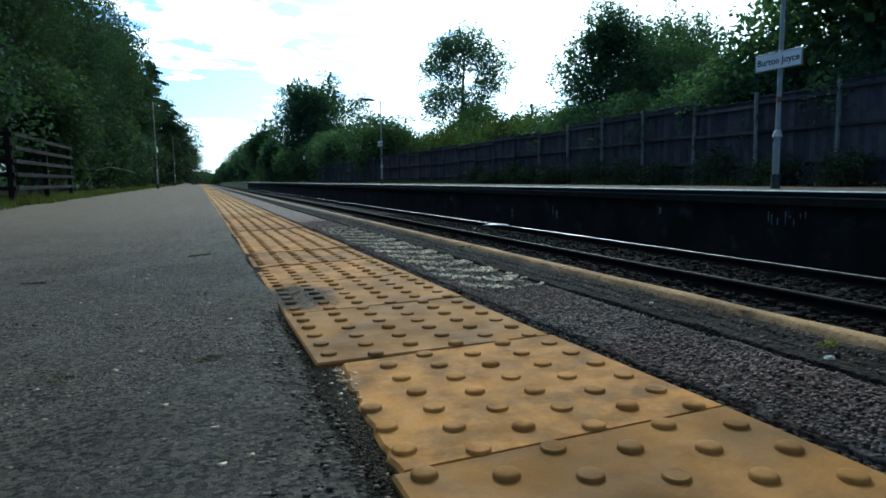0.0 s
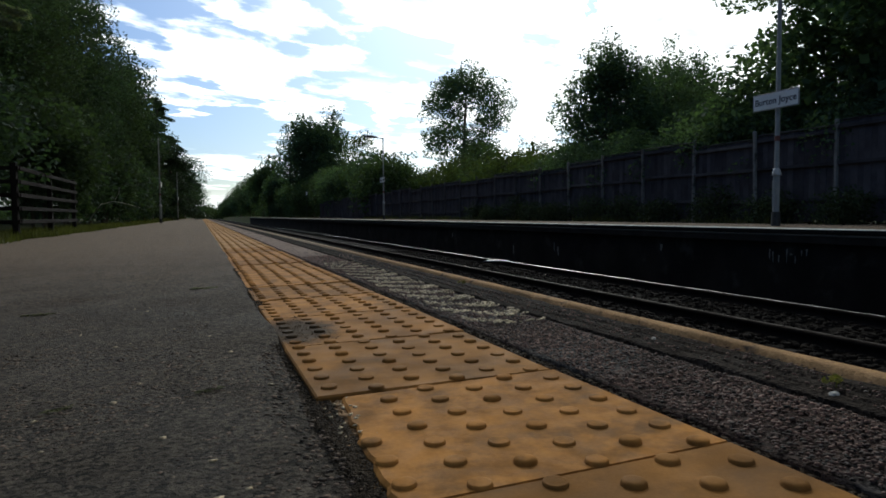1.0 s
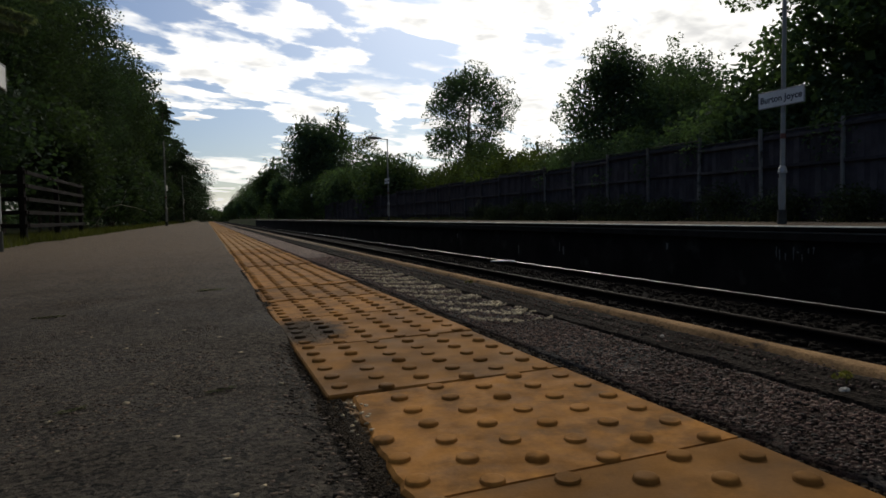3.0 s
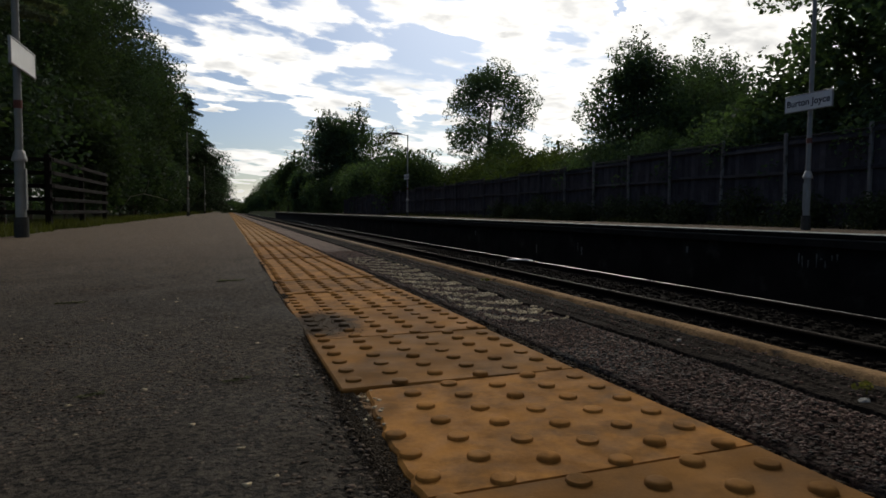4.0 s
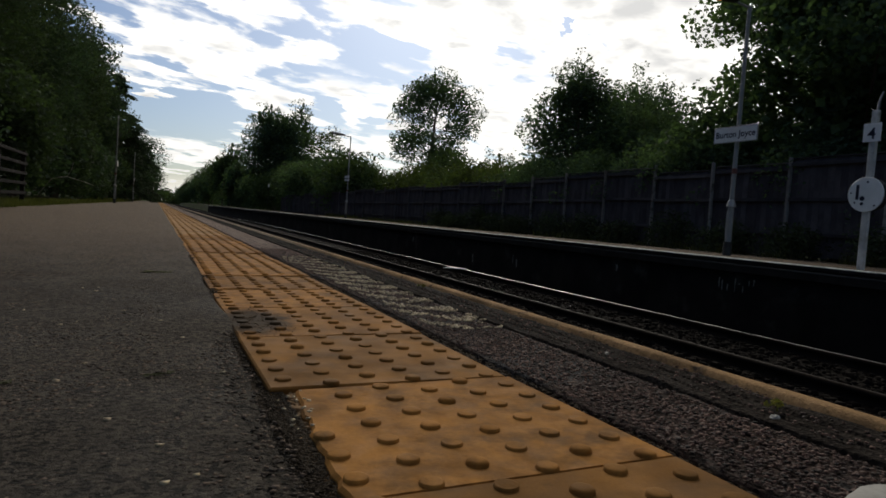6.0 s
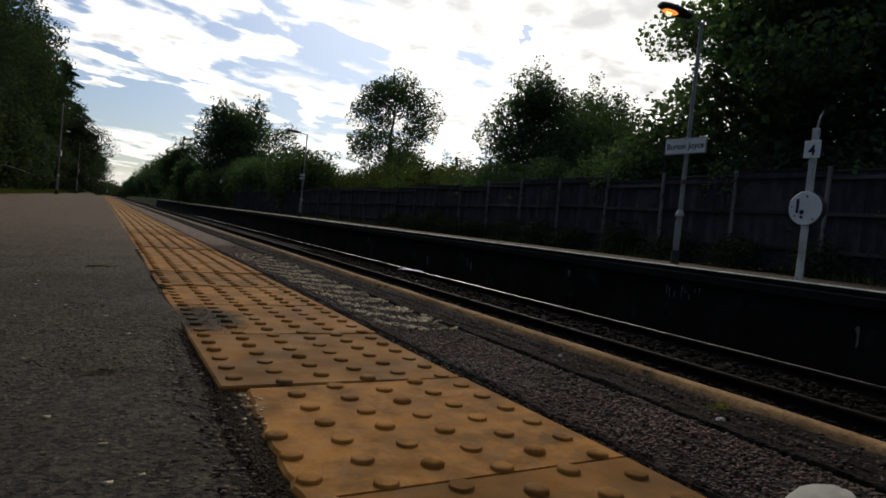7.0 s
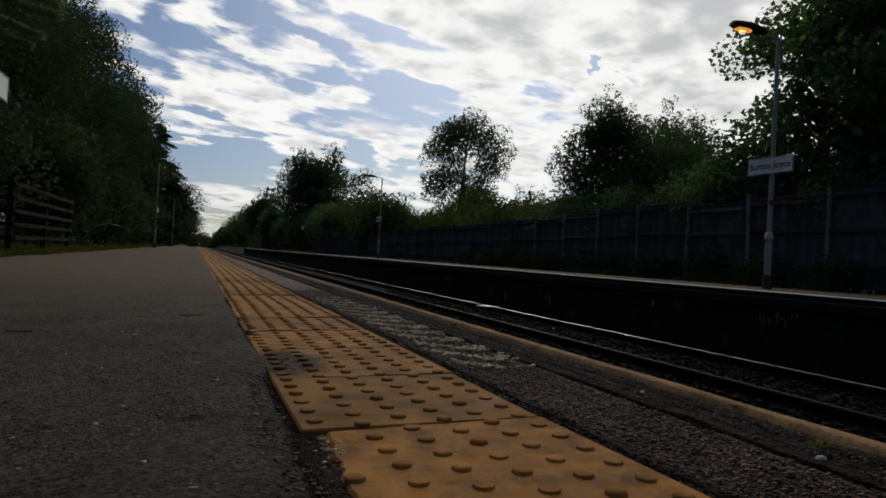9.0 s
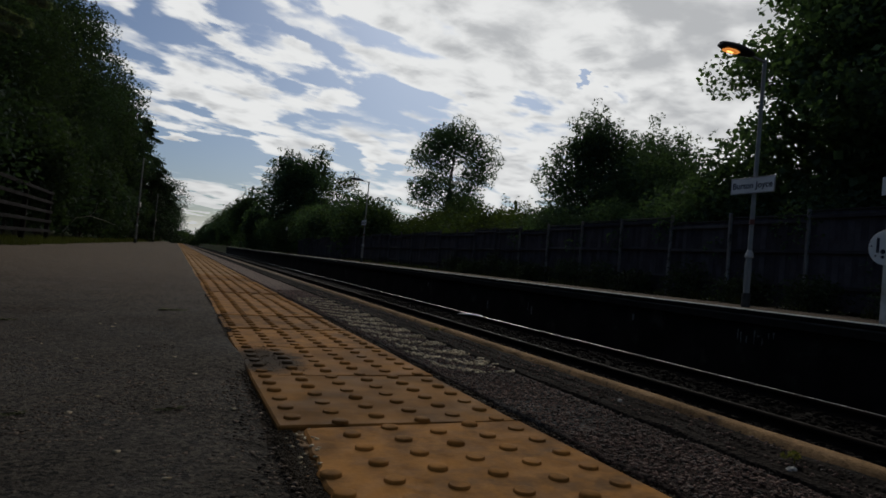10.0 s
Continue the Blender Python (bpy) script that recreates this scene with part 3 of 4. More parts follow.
chipped = tile_mesh("tile_chipped", 14, True, 0.5)
coarse = [tile_mesh("tile_coarse_%s" % c, 6, False, 0.4) for c in "ab"]
for me in coarse:
    me.materials[0] = BUFF_FAR_SHEEN
tile_rng = random.Random(12)
for i in range(-34, 280):
    me = damp if i < -1 or i == 0 else chipped if i == -1 else soiled if i == 1 else fine[i % 3] if 0 <= i + 1 < 13 else coarse[i % 2]
    t = new("tile", me)
    t.parent = near
    tip = tile_rng.uniform
    t.matrix_local = pose(TILE_X + tip(-0.003, 0.003), TILE_Y + TILE_L * i + tip(-0.001, 0.001), 0.001 + tip(-0.002, 0.0025) + (0.001 if i == 0 else 0), tip(-0.35, 0.35), tip(-0.3, 0.3) + (0.5 if i == 0 else 0), tip(-0.25, 0.25))
    if i == 1:
        t.matrix_local = pose(TILE_X, TILE_Y + TILE_L, 0.001)
    if i == -1:
        t.matrix_local = pose(TILE_X, TILE_Y - TILE_L, 0.0045, -0.65, 0, 0)
    if i < -1:
        t.matrix_local = pose(TILE_X, TILE_Y + TILE_L * i + 0.003, 0.0050)

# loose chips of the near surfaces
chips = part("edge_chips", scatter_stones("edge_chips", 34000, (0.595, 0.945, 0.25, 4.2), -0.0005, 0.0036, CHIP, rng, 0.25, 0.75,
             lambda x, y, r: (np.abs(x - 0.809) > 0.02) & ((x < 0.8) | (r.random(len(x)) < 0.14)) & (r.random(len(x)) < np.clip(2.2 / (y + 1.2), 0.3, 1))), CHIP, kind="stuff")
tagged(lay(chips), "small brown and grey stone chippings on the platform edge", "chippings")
chips = part("asphalt_chips", scatter_stones("asphalt_chips", 30000, (-1.5, 0.138, 0.2, 3.0), -0.0005, 0.0042, DARK_CHIP, rng, 0.5, 0.5,
             lambda x, y, r: r.random(len(x)) < np.clip(1.3 / (y + 0.35), 0.3, 1)), DARK_CHIP, kind="stuff")
tagged(lay(chips), "dark aggregate standing proud of the asphalt", "aggregate")
chips = part("paint_remains", scatter_stones("paint_remains", 5200, (0.61, 0.80, 1.36, 3.6), 0.0015, 0.006, PALE_CHIP, rng, 0.25, 0.6,
             lambda x, y, r: (np.sin(y * 37 + 2.2 * np.sin(x * 19) + x * 9) + 0.9 * np.sin(y * 83 + 31 * x) * np.sin(x * 71 - y * 13) > 0.1) & (r.random(len(x)) < np.clip(1.3 - np.abs(y - 1.9) / 1.5, 0.05, 0.9)) & (x > 0.60 + 0.03 * np.sin(y * 11))), PALE_CHIP, kind="stuff")
tagged(lay(chips), "flaked whitish paint on rough chippings", "paint")
chips = part("asphalt_pebbles", scatter_stones("asphalt_pebbles", 70, (-1.3, 0.1, 0.35, 2.2), 0.0005, 0.0055, PALE_CHIP, rng, 0.4, 0.5), PALE_CHIP, kind="stuff")
tagged(lay(chips), "scattered pale pebbles in the asphalt", "pebbles")


def smear(x, y, r):
    """Thick in the middle, thin and ragged at the rim."""
    d = ((x - 0.205) / 0.075) ** 2 + ((y - 1.53) / 0.17) ** 2
    return r.random(len(x)) < np.clip(0.62 - 0.34 * d + 0.25 * np.sin(47 * y + 29 * x + 2 * np.sin(33 * x)) * np.sin(71 * x - 37 * y), 0, 1)


crumbs = part("soil_crumbs", scatter_stones("soil_crumbs", 4500, (0.15, 0.40, 1.25, 1.95), 0.0016, 0.0022, DIRT, rng, 0.3, 0.35, smear), DIRT, kind="stuff")
tagged(lay(crumbs), "dark soil smeared over a buff tile", "soil")
for (x0, x1, y0, y1), count in (((0.142, 0.175, 2.7, 3.5), 2500), ((0.142, 0.185, 1.9, 2.7), 1800)):
    crumbs = part("soil_crumbs", scatter_stones("soil_crumbs", count, (x0, x1, y0, y1), 0.0016, 0.0034, SOIL, rng, 0.3, 0.35,
                  lambda x, y, r: r.random(len(x)) < np.clip(1.3 - 1.2 * (x - x0) / (x1 - x0) - 1.3 * np.abs((y - (y0 + y1) / 2) / (y1 - y0)) + 0.5 * np.sin(31 * y) * np.sin(53 * x), 0, 1)), SOIL, kind="stuff")
    tagged(lay(crumbs), "dark soil washed over the rim of buff tiles", "soil")
grit = part("grit", scatter_stones("grit", 900, (0.147, 0.188, 0.56, 0.935), -0.007, 0.006, RUBBLE, rng, 0.4, 0.7,
            lambda x, y, r: r.random(len(x)) < np.clip((x - 0.140) / 0.025, 0.1, 1) * np.clip((y - 0.5 - (x - 0.15) * 6) / 0.2, 0.0, 1)), RUBBLE, kind="stuff")
tagged(lay(grit), "broken buff crumbs of a chipped tile edge", "grit")
grit = part("grit", scatter_stones("grit", 60, (0.152, 0.186, 0.70, 0.935), -0.006, 0.010, RUBBLE, rng, 0.35, 0.55), RUBBLE, kind="stuff")
tagged(lay(grit), "broken lumps of buff tile in the gap", "rubble")
grit = part("grit", scatter_stones("grit", 22, (0.15, 0.20, 0.74, 0.935), 0.001, 0.0038, PALE_CHIP, rng, 0.3, 0.6), PALE_CHIP, kind="stuff")
tagged(lay(grit), "pale crumbs beside a chipped tile", "grit")
dirt = part("soil_crumbs", scatter_stones("soil_crumbs", 5000, (0.126, 0.168, 0.45, 0.95), -0.003, 0.0022, SOIL, rng, 0.3, 0.5,
            lambda x, y, r: r.random(len(x)) < np.clip((x - 0.120) / 0.03, 0, 1) * np.clip(1.2 - np.abs(y - 0.75) / 0.3, 0, 1)), SOIL, kind="stuff")
tagged(lay(dirt), "dark soil in the gap beside a chipped tile", "soil")
grit = part("soil_crumbs", scatter_stones("soil_crumbs", 1500, (0.136, 0.154, 0.3, 3.0), -0.006, 0.0036, SOIL, rng, 0.3, 0.7), SOIL, kind="stuff")
tagged(lay(grit), "dark crumbs in the joint beside the tiles", "soil")
grit = part("soil_crumbs", scatter_stones("soil_crumbs", 2200, (0.555, 0.60, 0.3, 3.0), -0.009, 0.006, SOIL, rng, 0.3, 0.7), SOIL, kind="stuff")
tagged(lay(grit), "dark crumbs in the joint behind the tiles", "soil")


def scrap(name, cx, cy, cz, lx, ly, lz, material, seed, label, category, turn=0):
    """A crumpled pale lump or sheet."""
    r = random.Random(seed)
    bm = bmesh.new()
    bmesh.ops.create_icosphere(bm, subdivisions=3, radius=0.5)
    for v in bm.verts:
        n = 1 + 0.35 * noise.noise(v.co * 3.1 + Vector((seed, 0, 0))) + 0.12 * noise.noise(v.co * 9 + Vector((0, seed, 0)))
        v.co = Vector((v.co.x * n * lx, v.co.y * n * ly, max(-0.2, v.co.z) * n * lz))
    ob = part(name, bm, material)
    ob.matrix_world = (TILT if -2 < cx < 1.1 else pose(0, 0, 0)) @ pose(cx, cy, cz, 0, 0, turn)
    return tagged(ob, label, category)


scrap("stone", 0.672, 0.378, 0.002, 0.17, 0.06, 0.012, PALE_STONE, 3, "pale flat lump of stone on the chippings", "stone", 15)
scrap("stone", 0.828, 0.622, 0.004, 0.018, 0.011, 0.007, PALE_STONE, 5, "small white stone on the chippings", "stone")
scrap("stone", 0.856, 1.040, 0.005, 0.013, 0.009, 0.006, PALE_STONE, 7, "small white stone on the chippings", "stone", 40)
scrap("litter_strip", 6.82, 14.12, RAIL_Z + 0.012, 0.62, 0.09, 0.05, SIGN_WHITE, 9, "pale strip of litter lying across the rail", "litter", -24)

for i, (x, y, a) in enumerate(((-2.42, 10.6, 10), (-2.36, 10.9, 60), (-2.5, 10.3, 120), (-2.3, 8.9, 30))):
    scrap("stone", x, y, -0.09, 0.16, 0.10, 0.06, PALE_STONE, 20 + i, "pale stone lying in the grass verge", "stone", a)
# far platform
far = thing("platform_far", pose(0, 0, 0), "opposite station platform with a dark wall and a pale edge", "platform", kind="structure")
slab("platform_wall", [(FAR_EDGE + 0.05, -1.25), (FAR_EDGE + 0.35, -1.25), (FAR_EDGE + 0.35, FAR_Z - 0.10), (FAR_EDGE + 0.05, FAR_Z - 0.10)], -12, 112, SLAB_DARK, far, "near-black wall")
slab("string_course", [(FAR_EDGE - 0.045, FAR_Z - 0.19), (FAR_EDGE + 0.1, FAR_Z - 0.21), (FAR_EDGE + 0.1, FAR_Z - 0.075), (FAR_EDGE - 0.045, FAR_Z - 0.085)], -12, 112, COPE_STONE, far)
slab("ledge", [(FAR_EDGE - 0.052, FAR_Z - 0.095), (FAR_EDGE + 0.02, FAR_Z - 0.095), (FAR_EDGE + 0.02, FAR_Z - 0.068), (FAR_EDGE - 0.052, FAR_Z - 0.082)], -12, 112, LEDGE, far, "ledge, paler for the light it catches")
slab("edge_line", [(FAR_EDGE - 0.036, FAR_Z - 0.006), (FAR_EDGE + 0.12, FAR_Z - 0.004), (FAR_EDGE + 0.12, FAR_Z + 0.008), (FAR_EDGE - 0.026, FAR_Z + 0.007), (FAR_EDGE - 0.036, FAR_Z - 0.001)], -12, 112, COPING_FAR, far, "worn white edge line")
slab("surface", [(FAR_EDGE + 0.30, FAR_Z - 0.3), (11.75, FAR_Z - 0.3), (11.75, FAR_Z - 0.01), (FAR_EDGE + 0.30, FAR_Z - 0.006)], -12, 112, ASPHALT, far)
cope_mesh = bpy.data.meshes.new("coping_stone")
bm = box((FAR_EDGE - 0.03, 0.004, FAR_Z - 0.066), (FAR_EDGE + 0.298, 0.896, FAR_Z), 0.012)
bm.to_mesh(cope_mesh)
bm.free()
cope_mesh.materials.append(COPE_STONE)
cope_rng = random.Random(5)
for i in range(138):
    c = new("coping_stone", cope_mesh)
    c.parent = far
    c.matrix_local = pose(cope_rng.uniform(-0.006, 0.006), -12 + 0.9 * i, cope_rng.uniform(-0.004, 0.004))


def lime(y, z, w, h, seed):
    """A streak of lime run down the wall."""
    r = random.Random(seed)
    bm = bmesh.new()
    x, n = FAR_EDGE + 0.047, 7
    rows = []
    for i in range(n):
        u = i / (n - 1)
        ww = w * (0.35 + 0.65 * r.random()) * (1 - 0.6 * u)
        dy = 0.15 * w * r.uniform(-1, 1)
        rows.append([bm.verts.new((x + (0.02 if s else 0), y + dy + k * ww / 2, z - h * u)) for k in (-1, 1) for s in (0, 1)])
    for a, b in zip(rows, rows[1:]):
        bm.faces.new((a[0], a[2], b[2], b[0]))
        bm.faces.new((a[1], a[3], b[3], b[1]))
        bm.faces.new((a[0], a[1], b[1], b[0]))
        bm.faces.new((a[2], a[3], b[3], b[2]))
    part("lime_streak", bm, LIME, far)


for i, (y, z, w, h) in enumerate([(9.31, -0.30, 0.09, 0.12), (12.88, -0.50, 0.10, 0.20), (13.05, -0.42, 0.05, 0.2), (15.15, -0.56, 0.10, 0.22), (6.96, -0.27, 0.035, 0.16), (6.90, -0.31, 0.03, 0.16),
                                  (6.80, -0.36, 0.04, 0.10), (6.67, -0.26, 0.035, 0.20), (6.60, -0.32, 0.07, 0.03), (6.53, -0.36, 0.035, 0.10), (6.43, -0.27, 0.03, 0.08), (6.35, -0.25, 0.04, 0.10), (19.56, -0.34, 0.12, 0.14), (4.1, -0.4, 0.07, 0.25)]):
    lime(y, z, w, h, i)

# ---------------------------------------------------------------- lamp posts and signs


def lamp_post(m, label, lit=False, side=1, low=0.0, letters=True):
    """A platform lamp post with its arm over the platform along -x, a name board and a lit lantern."""
    post = thing("lamp_post", m, label, "lamp post", "platform lamp posts")
    bm = bmesh.new()
    tube(bm, [(0, 0, 0.24), (0, 0, 0.86), (0, 0, 0.90)], [0.054, 0.052, 0.050], 16)
    base = part("base_column", bm, GALV, post, smooth=False)
    cbox(bm2 := bmesh.new(), (-0.064, -0.032, 0.32), (-0.050, 0.032, 0.78), 0.004)
    part("access_door", bm2, GALV, base, "grey access door in the post")
    bm = bmesh.new()
    tube(bm, [(0, 0, -0.06), (0, 0, 0.24)], [0.075, 0.073], 16)
    part("foot", bm, POST_BASE, post, "black painted foot")
    bm = bmesh.new()
    tube(bm, [(0, 0, 0.86), (0, 0, 0.885), (0, 0, 0.95), (0, 0, 0.985)], [0.076, 0.078, 0.060, 0.042], 16)
    part("collar", bm, SIGN_EDGE, post, "pale shoulder collar")
    bm = bmesh.new()
    tube(bm, [(0, 0, 0.97), (0, 0, 2.6), (0, 0, 4.36)], [0.040, 0.037, 0.033], 14)
    part("upper_column", bm, GALV, post)
    bm = bmesh.new()
    tube(bm, [(0, 0, 1.44), (0, 0, 1.53)], [0.0445, 0.0445], 14)
    part("band", bm, POST_BAND, post, "faded red band")
    if side > 0:
        bm = bmesh.new()
        tube(bm, [(0.03 * side, 0, 4.32), (-0.18 * side, 0, 4.345), (-0.34 * side, 0, 4.36)], [0.024, 0.022, 0.022], 10)
        part("arm", bm, GALV if side > 0 else HOOD, post)
        # lantern: a flattened hood over a clear bowl
        def shell(z_up, z_down, lo, hi, wid):
            bm = bmesh.new()
            n, sides = 9, 14
            rings = []
            for i in range(n):
                u = i / (n - 1)
                x = lo + (hi - lo) * u
                w = wid * (0.18 + 0.82 * math.sin(math.pi * min(1, 0.12 + u * 0.80)) ** 0.7)
                ring = []
                for s in range(sides):
                    a = math.tau * s / sides
                    z = math.sin(a)
                    ring.append(bm.verts.new((x, w * math.cos(a), (z_up if z > 0 else z_down) * z * (w / wid))))
                rings.append(ring)
            for r, s in zip(rings, rings[1:]):
                for i in range(sides):
                    bm.faces.new((r[i], r[(i + 1) % sides], s[(i + 1) % sides], s[i]))
            bm.faces.new(rings[0][::-1])
            bm.faces.new(rings[-1])
            return bm
        hood = part("lantern_hood", shell(0.085, 0.062, -1.04, -0.32, 0.15), HOOD, post, "dark lantern hood", smooth=True)
        hood.matrix_local = pose(0, 0, 4.36, 0, 3 * side, 0 if side > 0 else 180)
        bowl = part("lantern_bowl", shell(0.01, 0.072, -0.98, -0.61, 0.115), BOWL, hood, "clear bowl over the glowing lamp", smooth=True)
        bowl.location = (0, 0, -0.008)
        part("reflector", shell(0.01, 0.012, -0.96, -0.65, 0.10), REFLECTOR if lit else SIGN_EDGE, hood, "reflector with an amber glow of its own" if lit else "dull reflector", smooth=True).location = (0, 0, -0.056)
        bm = bmesh.new()
        tube(bm, [(-0.88, 0.01, -0.066), (-0.77, 0.0, -0.066)], [0.02, 0.02], 10)
        part("bulb", bm, SODIUM if lit else SIGN_WHITE, hood, "glowing orange sodium lamp" if lit else "unlit lamp")
    else:
        cbox(bm := bmesh.new(), (-0.036, -0.036, 4.355), (0.036, 0.036, 4.375), 0.006)
        part("cap", bm, HOOD, post)
    # the name board, facing -x
    z0, z1 = 2.0 - low, 2.255 - low
    board = part("name_board", box((-0.068, -0.445, z0), (-0.052, 0.445, z1), 0.004), SIGN_WHITE, post, "white board with dark blue lettering" if letters else "plain white board")
    for a, b in (((-0.074, -0.455, z1), (-0.046, 0.455, z1 + 0.017)), ((-0.074, -0.455, z0 - 0.014), (-0.046, 0.455, z0)), ((-0.074, -0.457, z0), (-0.046, -0.445, z1)), ((-0.074, 0.445, z0), (-0.046, 0.457, z1))):
        part("board_frame", box(a, b, 0.003), SIGN_EDGE, board)
    for z in (z0 + 0.06, z0 + 0.19):
        part("board_clip", box((-0.054, -0.055, z), (0.046, 0.055, z + 0.03), 0.004), SIGN_EDGE, post)
    if letters:
        lettering("lettering", "Burton Joyce", 0.153, INK, Matrix.Translation((-0.0695, 0, z0 + 0.125)) @ Matrix(((0, 0, -1, 0), (-1, 0, 0, 0), (0, 1, 0, 0), (0, 0, 0, 1))), board)
    return post


def glow(name, colour, strength):
    m = bpy.data.materials.new(name)
    m.use_nodes = True
    k = Nodes(m.node_tree)
    out = k.tree.nodes.new("ShaderNodeOutputMaterial")
    k.tree.links.new(k.add("ShaderNodeEmission", Color=(*colour, 1), Strength=strength).outputs[0], out.inputs[0])
    return m


def clear(name):
    m = bpy.data.materials.new(name)
    m.use_nodes = True
    k = Nodes(m.node_tree)
    out = k.tree.nodes.new("ShaderNodeOutputMaterial")
    s = k.add("ShaderNodeMixShader", Fac=0.12)
    k.tree.links.new(k.add("ShaderNodeBsdfTransparent", Color=(0.95, 0.85, 0.7, 1)).outputs[0], s.inputs[1])
    k.tree.links.new(k.add("ShaderNodeBsdfGlossy", Roughness=0.15).outputs[0], s.inputs[2])
    k.tree.links.new(s.outputs[0], out.inputs[0])
    return m


SODIUM = glow("sodium_glow", (1.0, 0.45, 0.12), 6.0)
# the reflector glows itself, standing in for light thrown back from the bulb
REFLECTOR = glow("self_glowing_reflector", (1.0, 0.36, 0.08), 1.3)
BOWL = clear("clear_bowl")

lamp_post(pose(9.2, 8.1, FAR_Z), "grey steel lamp post with a glowing lantern and white name board", True)
lamp_post(pose(9.2, 33.0, FAR_Z), "grey steel lamp post with a white name board on the platform")
near_post = lamp_post(pose(-2.19, 8.2, -0.065, 0, 0, 180), "grey steel lamp post with a plain white board beside the verge", False, -1, 0.14, False)
for y in (35.5, 62.0):
    copy_thing(near_post, pose(-1.93, y, -0.065, 0, 0, 180))


def warning_post(m):
    """A white post with a numbered plate and a round board."""
    p = thing("marker_post", m, "white post with a numbered plate and a round board", "sign post")
    part("post", box((-0.03, -0.042, -0.05), (0.03, 0.042, 2.12), 0.006), SIGN_POST, p, "dirty white post")
    bm = bmesh.new()
    tube(bm, [(0, -0.01, 2.10), (0, -0.03, 2.26), (0, -0.07, 2.36)], [0.016, 0.014, 0.008], 8)
    part("bracket", bm, GALV, p)
    plate = part("number_plate", box((-0.052, -0.115, 1.70), (-0.036, 0.115, 1.945), 0.003), SIGN_WHITE, p, "white plate with a black numeral")
    lettering("numeral", "4", 0.21, INK, Matrix.Translation((-0.0535, 0, 1.80)) @ Matrix(((0, 0, -1, 0), (-1, 0, 0, 0), (0, 1, 0, 0), (0, 0, 0, 1))), plate)
    bm = bmesh.new()
    tube(bm, [(-0.034, 0, 1.0), (-0.038, 0, 1.0), (-0.056, 0, 1.0), (-0.060, 0, 1.0)], [0.228, 0.233, 0.233, 0.228], 40)
    disc = part("round_board", bm, SIGN_WHITE, p, "white round board with black marks")
    bm = bmesh.new()
    tube(bm, [(-0.033, -0.03, 1.0), (0.05, -0.03, 1.0)], [0.222, 0.215], 32)
    part("housing", bm, HOOD, disc, "dark housing behind the board")
    cbox(bm := bmesh.new(), (-0.066, 0.085, 0.93), (-0.058, 0.125, 1.13), 0.003)
    part("mark", bm, INK, disc)
    for y, z, s in ((0.035, 0.945, 0.032), (0.035, 0.875, 0.022), (-0.02, 1.165, 0.014), (0.19, 1.02, 0.01), (-0.13, 0.85, 0.012), (0.13, 0.89, 0.012)):
        bm = bmesh.new()
        tube(bm, [(-0.058, y, z), (-0.066, y, z)], [s, s], 14)
        part("mark", bm, INK, disc)
    return p


SIGN_POST = surface("dirty_white_paint", (0.55, 0.55, 0.52), 0.7, patch=0.2, patch_scale=5, grain=0.1, bump=0.1, second=(0.3, 0.29, 0.25), second_at=(0.5, 0.7), second_scale=6)
warning_post(pose(8.6, 5.38, FAR_Z, 0, 0, 0))

# ---------------------------------------------------------------- fences
FENCE_X, BAY = 11.8, 1.95


fr = random.Random(21)
board_meshes = []
for h in (2.0, 1.92, 1.86, 1.97):
    me = bpy.data.meshes.new("board")
    bm = box((0.0, -0.004, 0.04), (0.016, BAY / 15 + 0.004, h), 0.002)
    bm.to_mesh(me)
    bm.free()
    me.materials.append(FENCE_WOOD)
    board_meshes.append((h, me))


def fence_bay(fence, y, z, h, board, k):
    """One bay: a post, boards and cross rails."""
    tilt = fr.uniform(-0.5, 0.5)
    p = part("post", box((-0.03, -0.03, -0.2), (0.05, 0.03, 2.06), 0.010), FENCE_POST if y < 21 else RAIL_WOOD, fence)
    p.matrix_local = pose(FENCE_X - 0.06, y, z, fr.uniform(-1, 1), fr.uniform(-1, 1), 0)
    for i in range(15):
        b = new("board", board)
        b.parent = fence
        b.matrix_local = pose(FENCE_X + 0.008 * (i % 2), y + BAY / 15 * i, z + fr.uniform(-0.015, 0.015), tilt)
    for q in (0.45, 1.15, h - 0.14):
        r = part("cross_rail", box((-0.07, 0.03, q), (0.0, BAY - 0.03, q + 0.07), 0.006), RAIL_WOOD if k % 3 == 1 else FENCE_WOOD, fence)
        r.matrix_local = pose(FENCE_X, y, z, tilt)
    c = part("capping", box((-0.03, 0.02, h + 0.016), (0.045, BAY - 0.02, h + 0.04), 0.005), RAIL_WOOD if k % 2 else FENCE_WOOD, fence)
    c.matrix_local = pose(FENCE_X, y, z, tilt)


for n in range(5):
    fence = thing("boundary_fence", pose(0, 0, 0), "tall dark close-boarded wooden fence behind the platform", "fence", "stretches of boundary fence")
    for k in range(-13 + 8 * n, -5 + 8 * n):
        y = 14.8 + BAY * k
        h, board = board_meshes[k % 4]
        fence_bay(fence, y, (-0.006 * (y - 10) if y > 18 else 0.03) + fr.uniform(-0.03, 0.03), h, board, k)


def rail_fence(m, length, label):
    """A low post and rail fence along its own y."""
    f = thing("rail_fence", m, label, "fence", "rail fences")
    n = max(2, round(length / 2.4) + 1)
    for i in range(n):
        y = length * i / (n - 1)
        part("post", box((-0.05, y - 0.05, -0.15), (0.05, y + 0.05, 1.46), 0.01), SHADED_RAIL, f)
    for z in (0.32, 0.58, 0.84, 1.10, 1.36):
        part("rail", box((0.05, -0.1, z - 0.04), (0.085, length + 0.1, z + 0.04), 0.006), SHADED_RAIL, f)
    return f


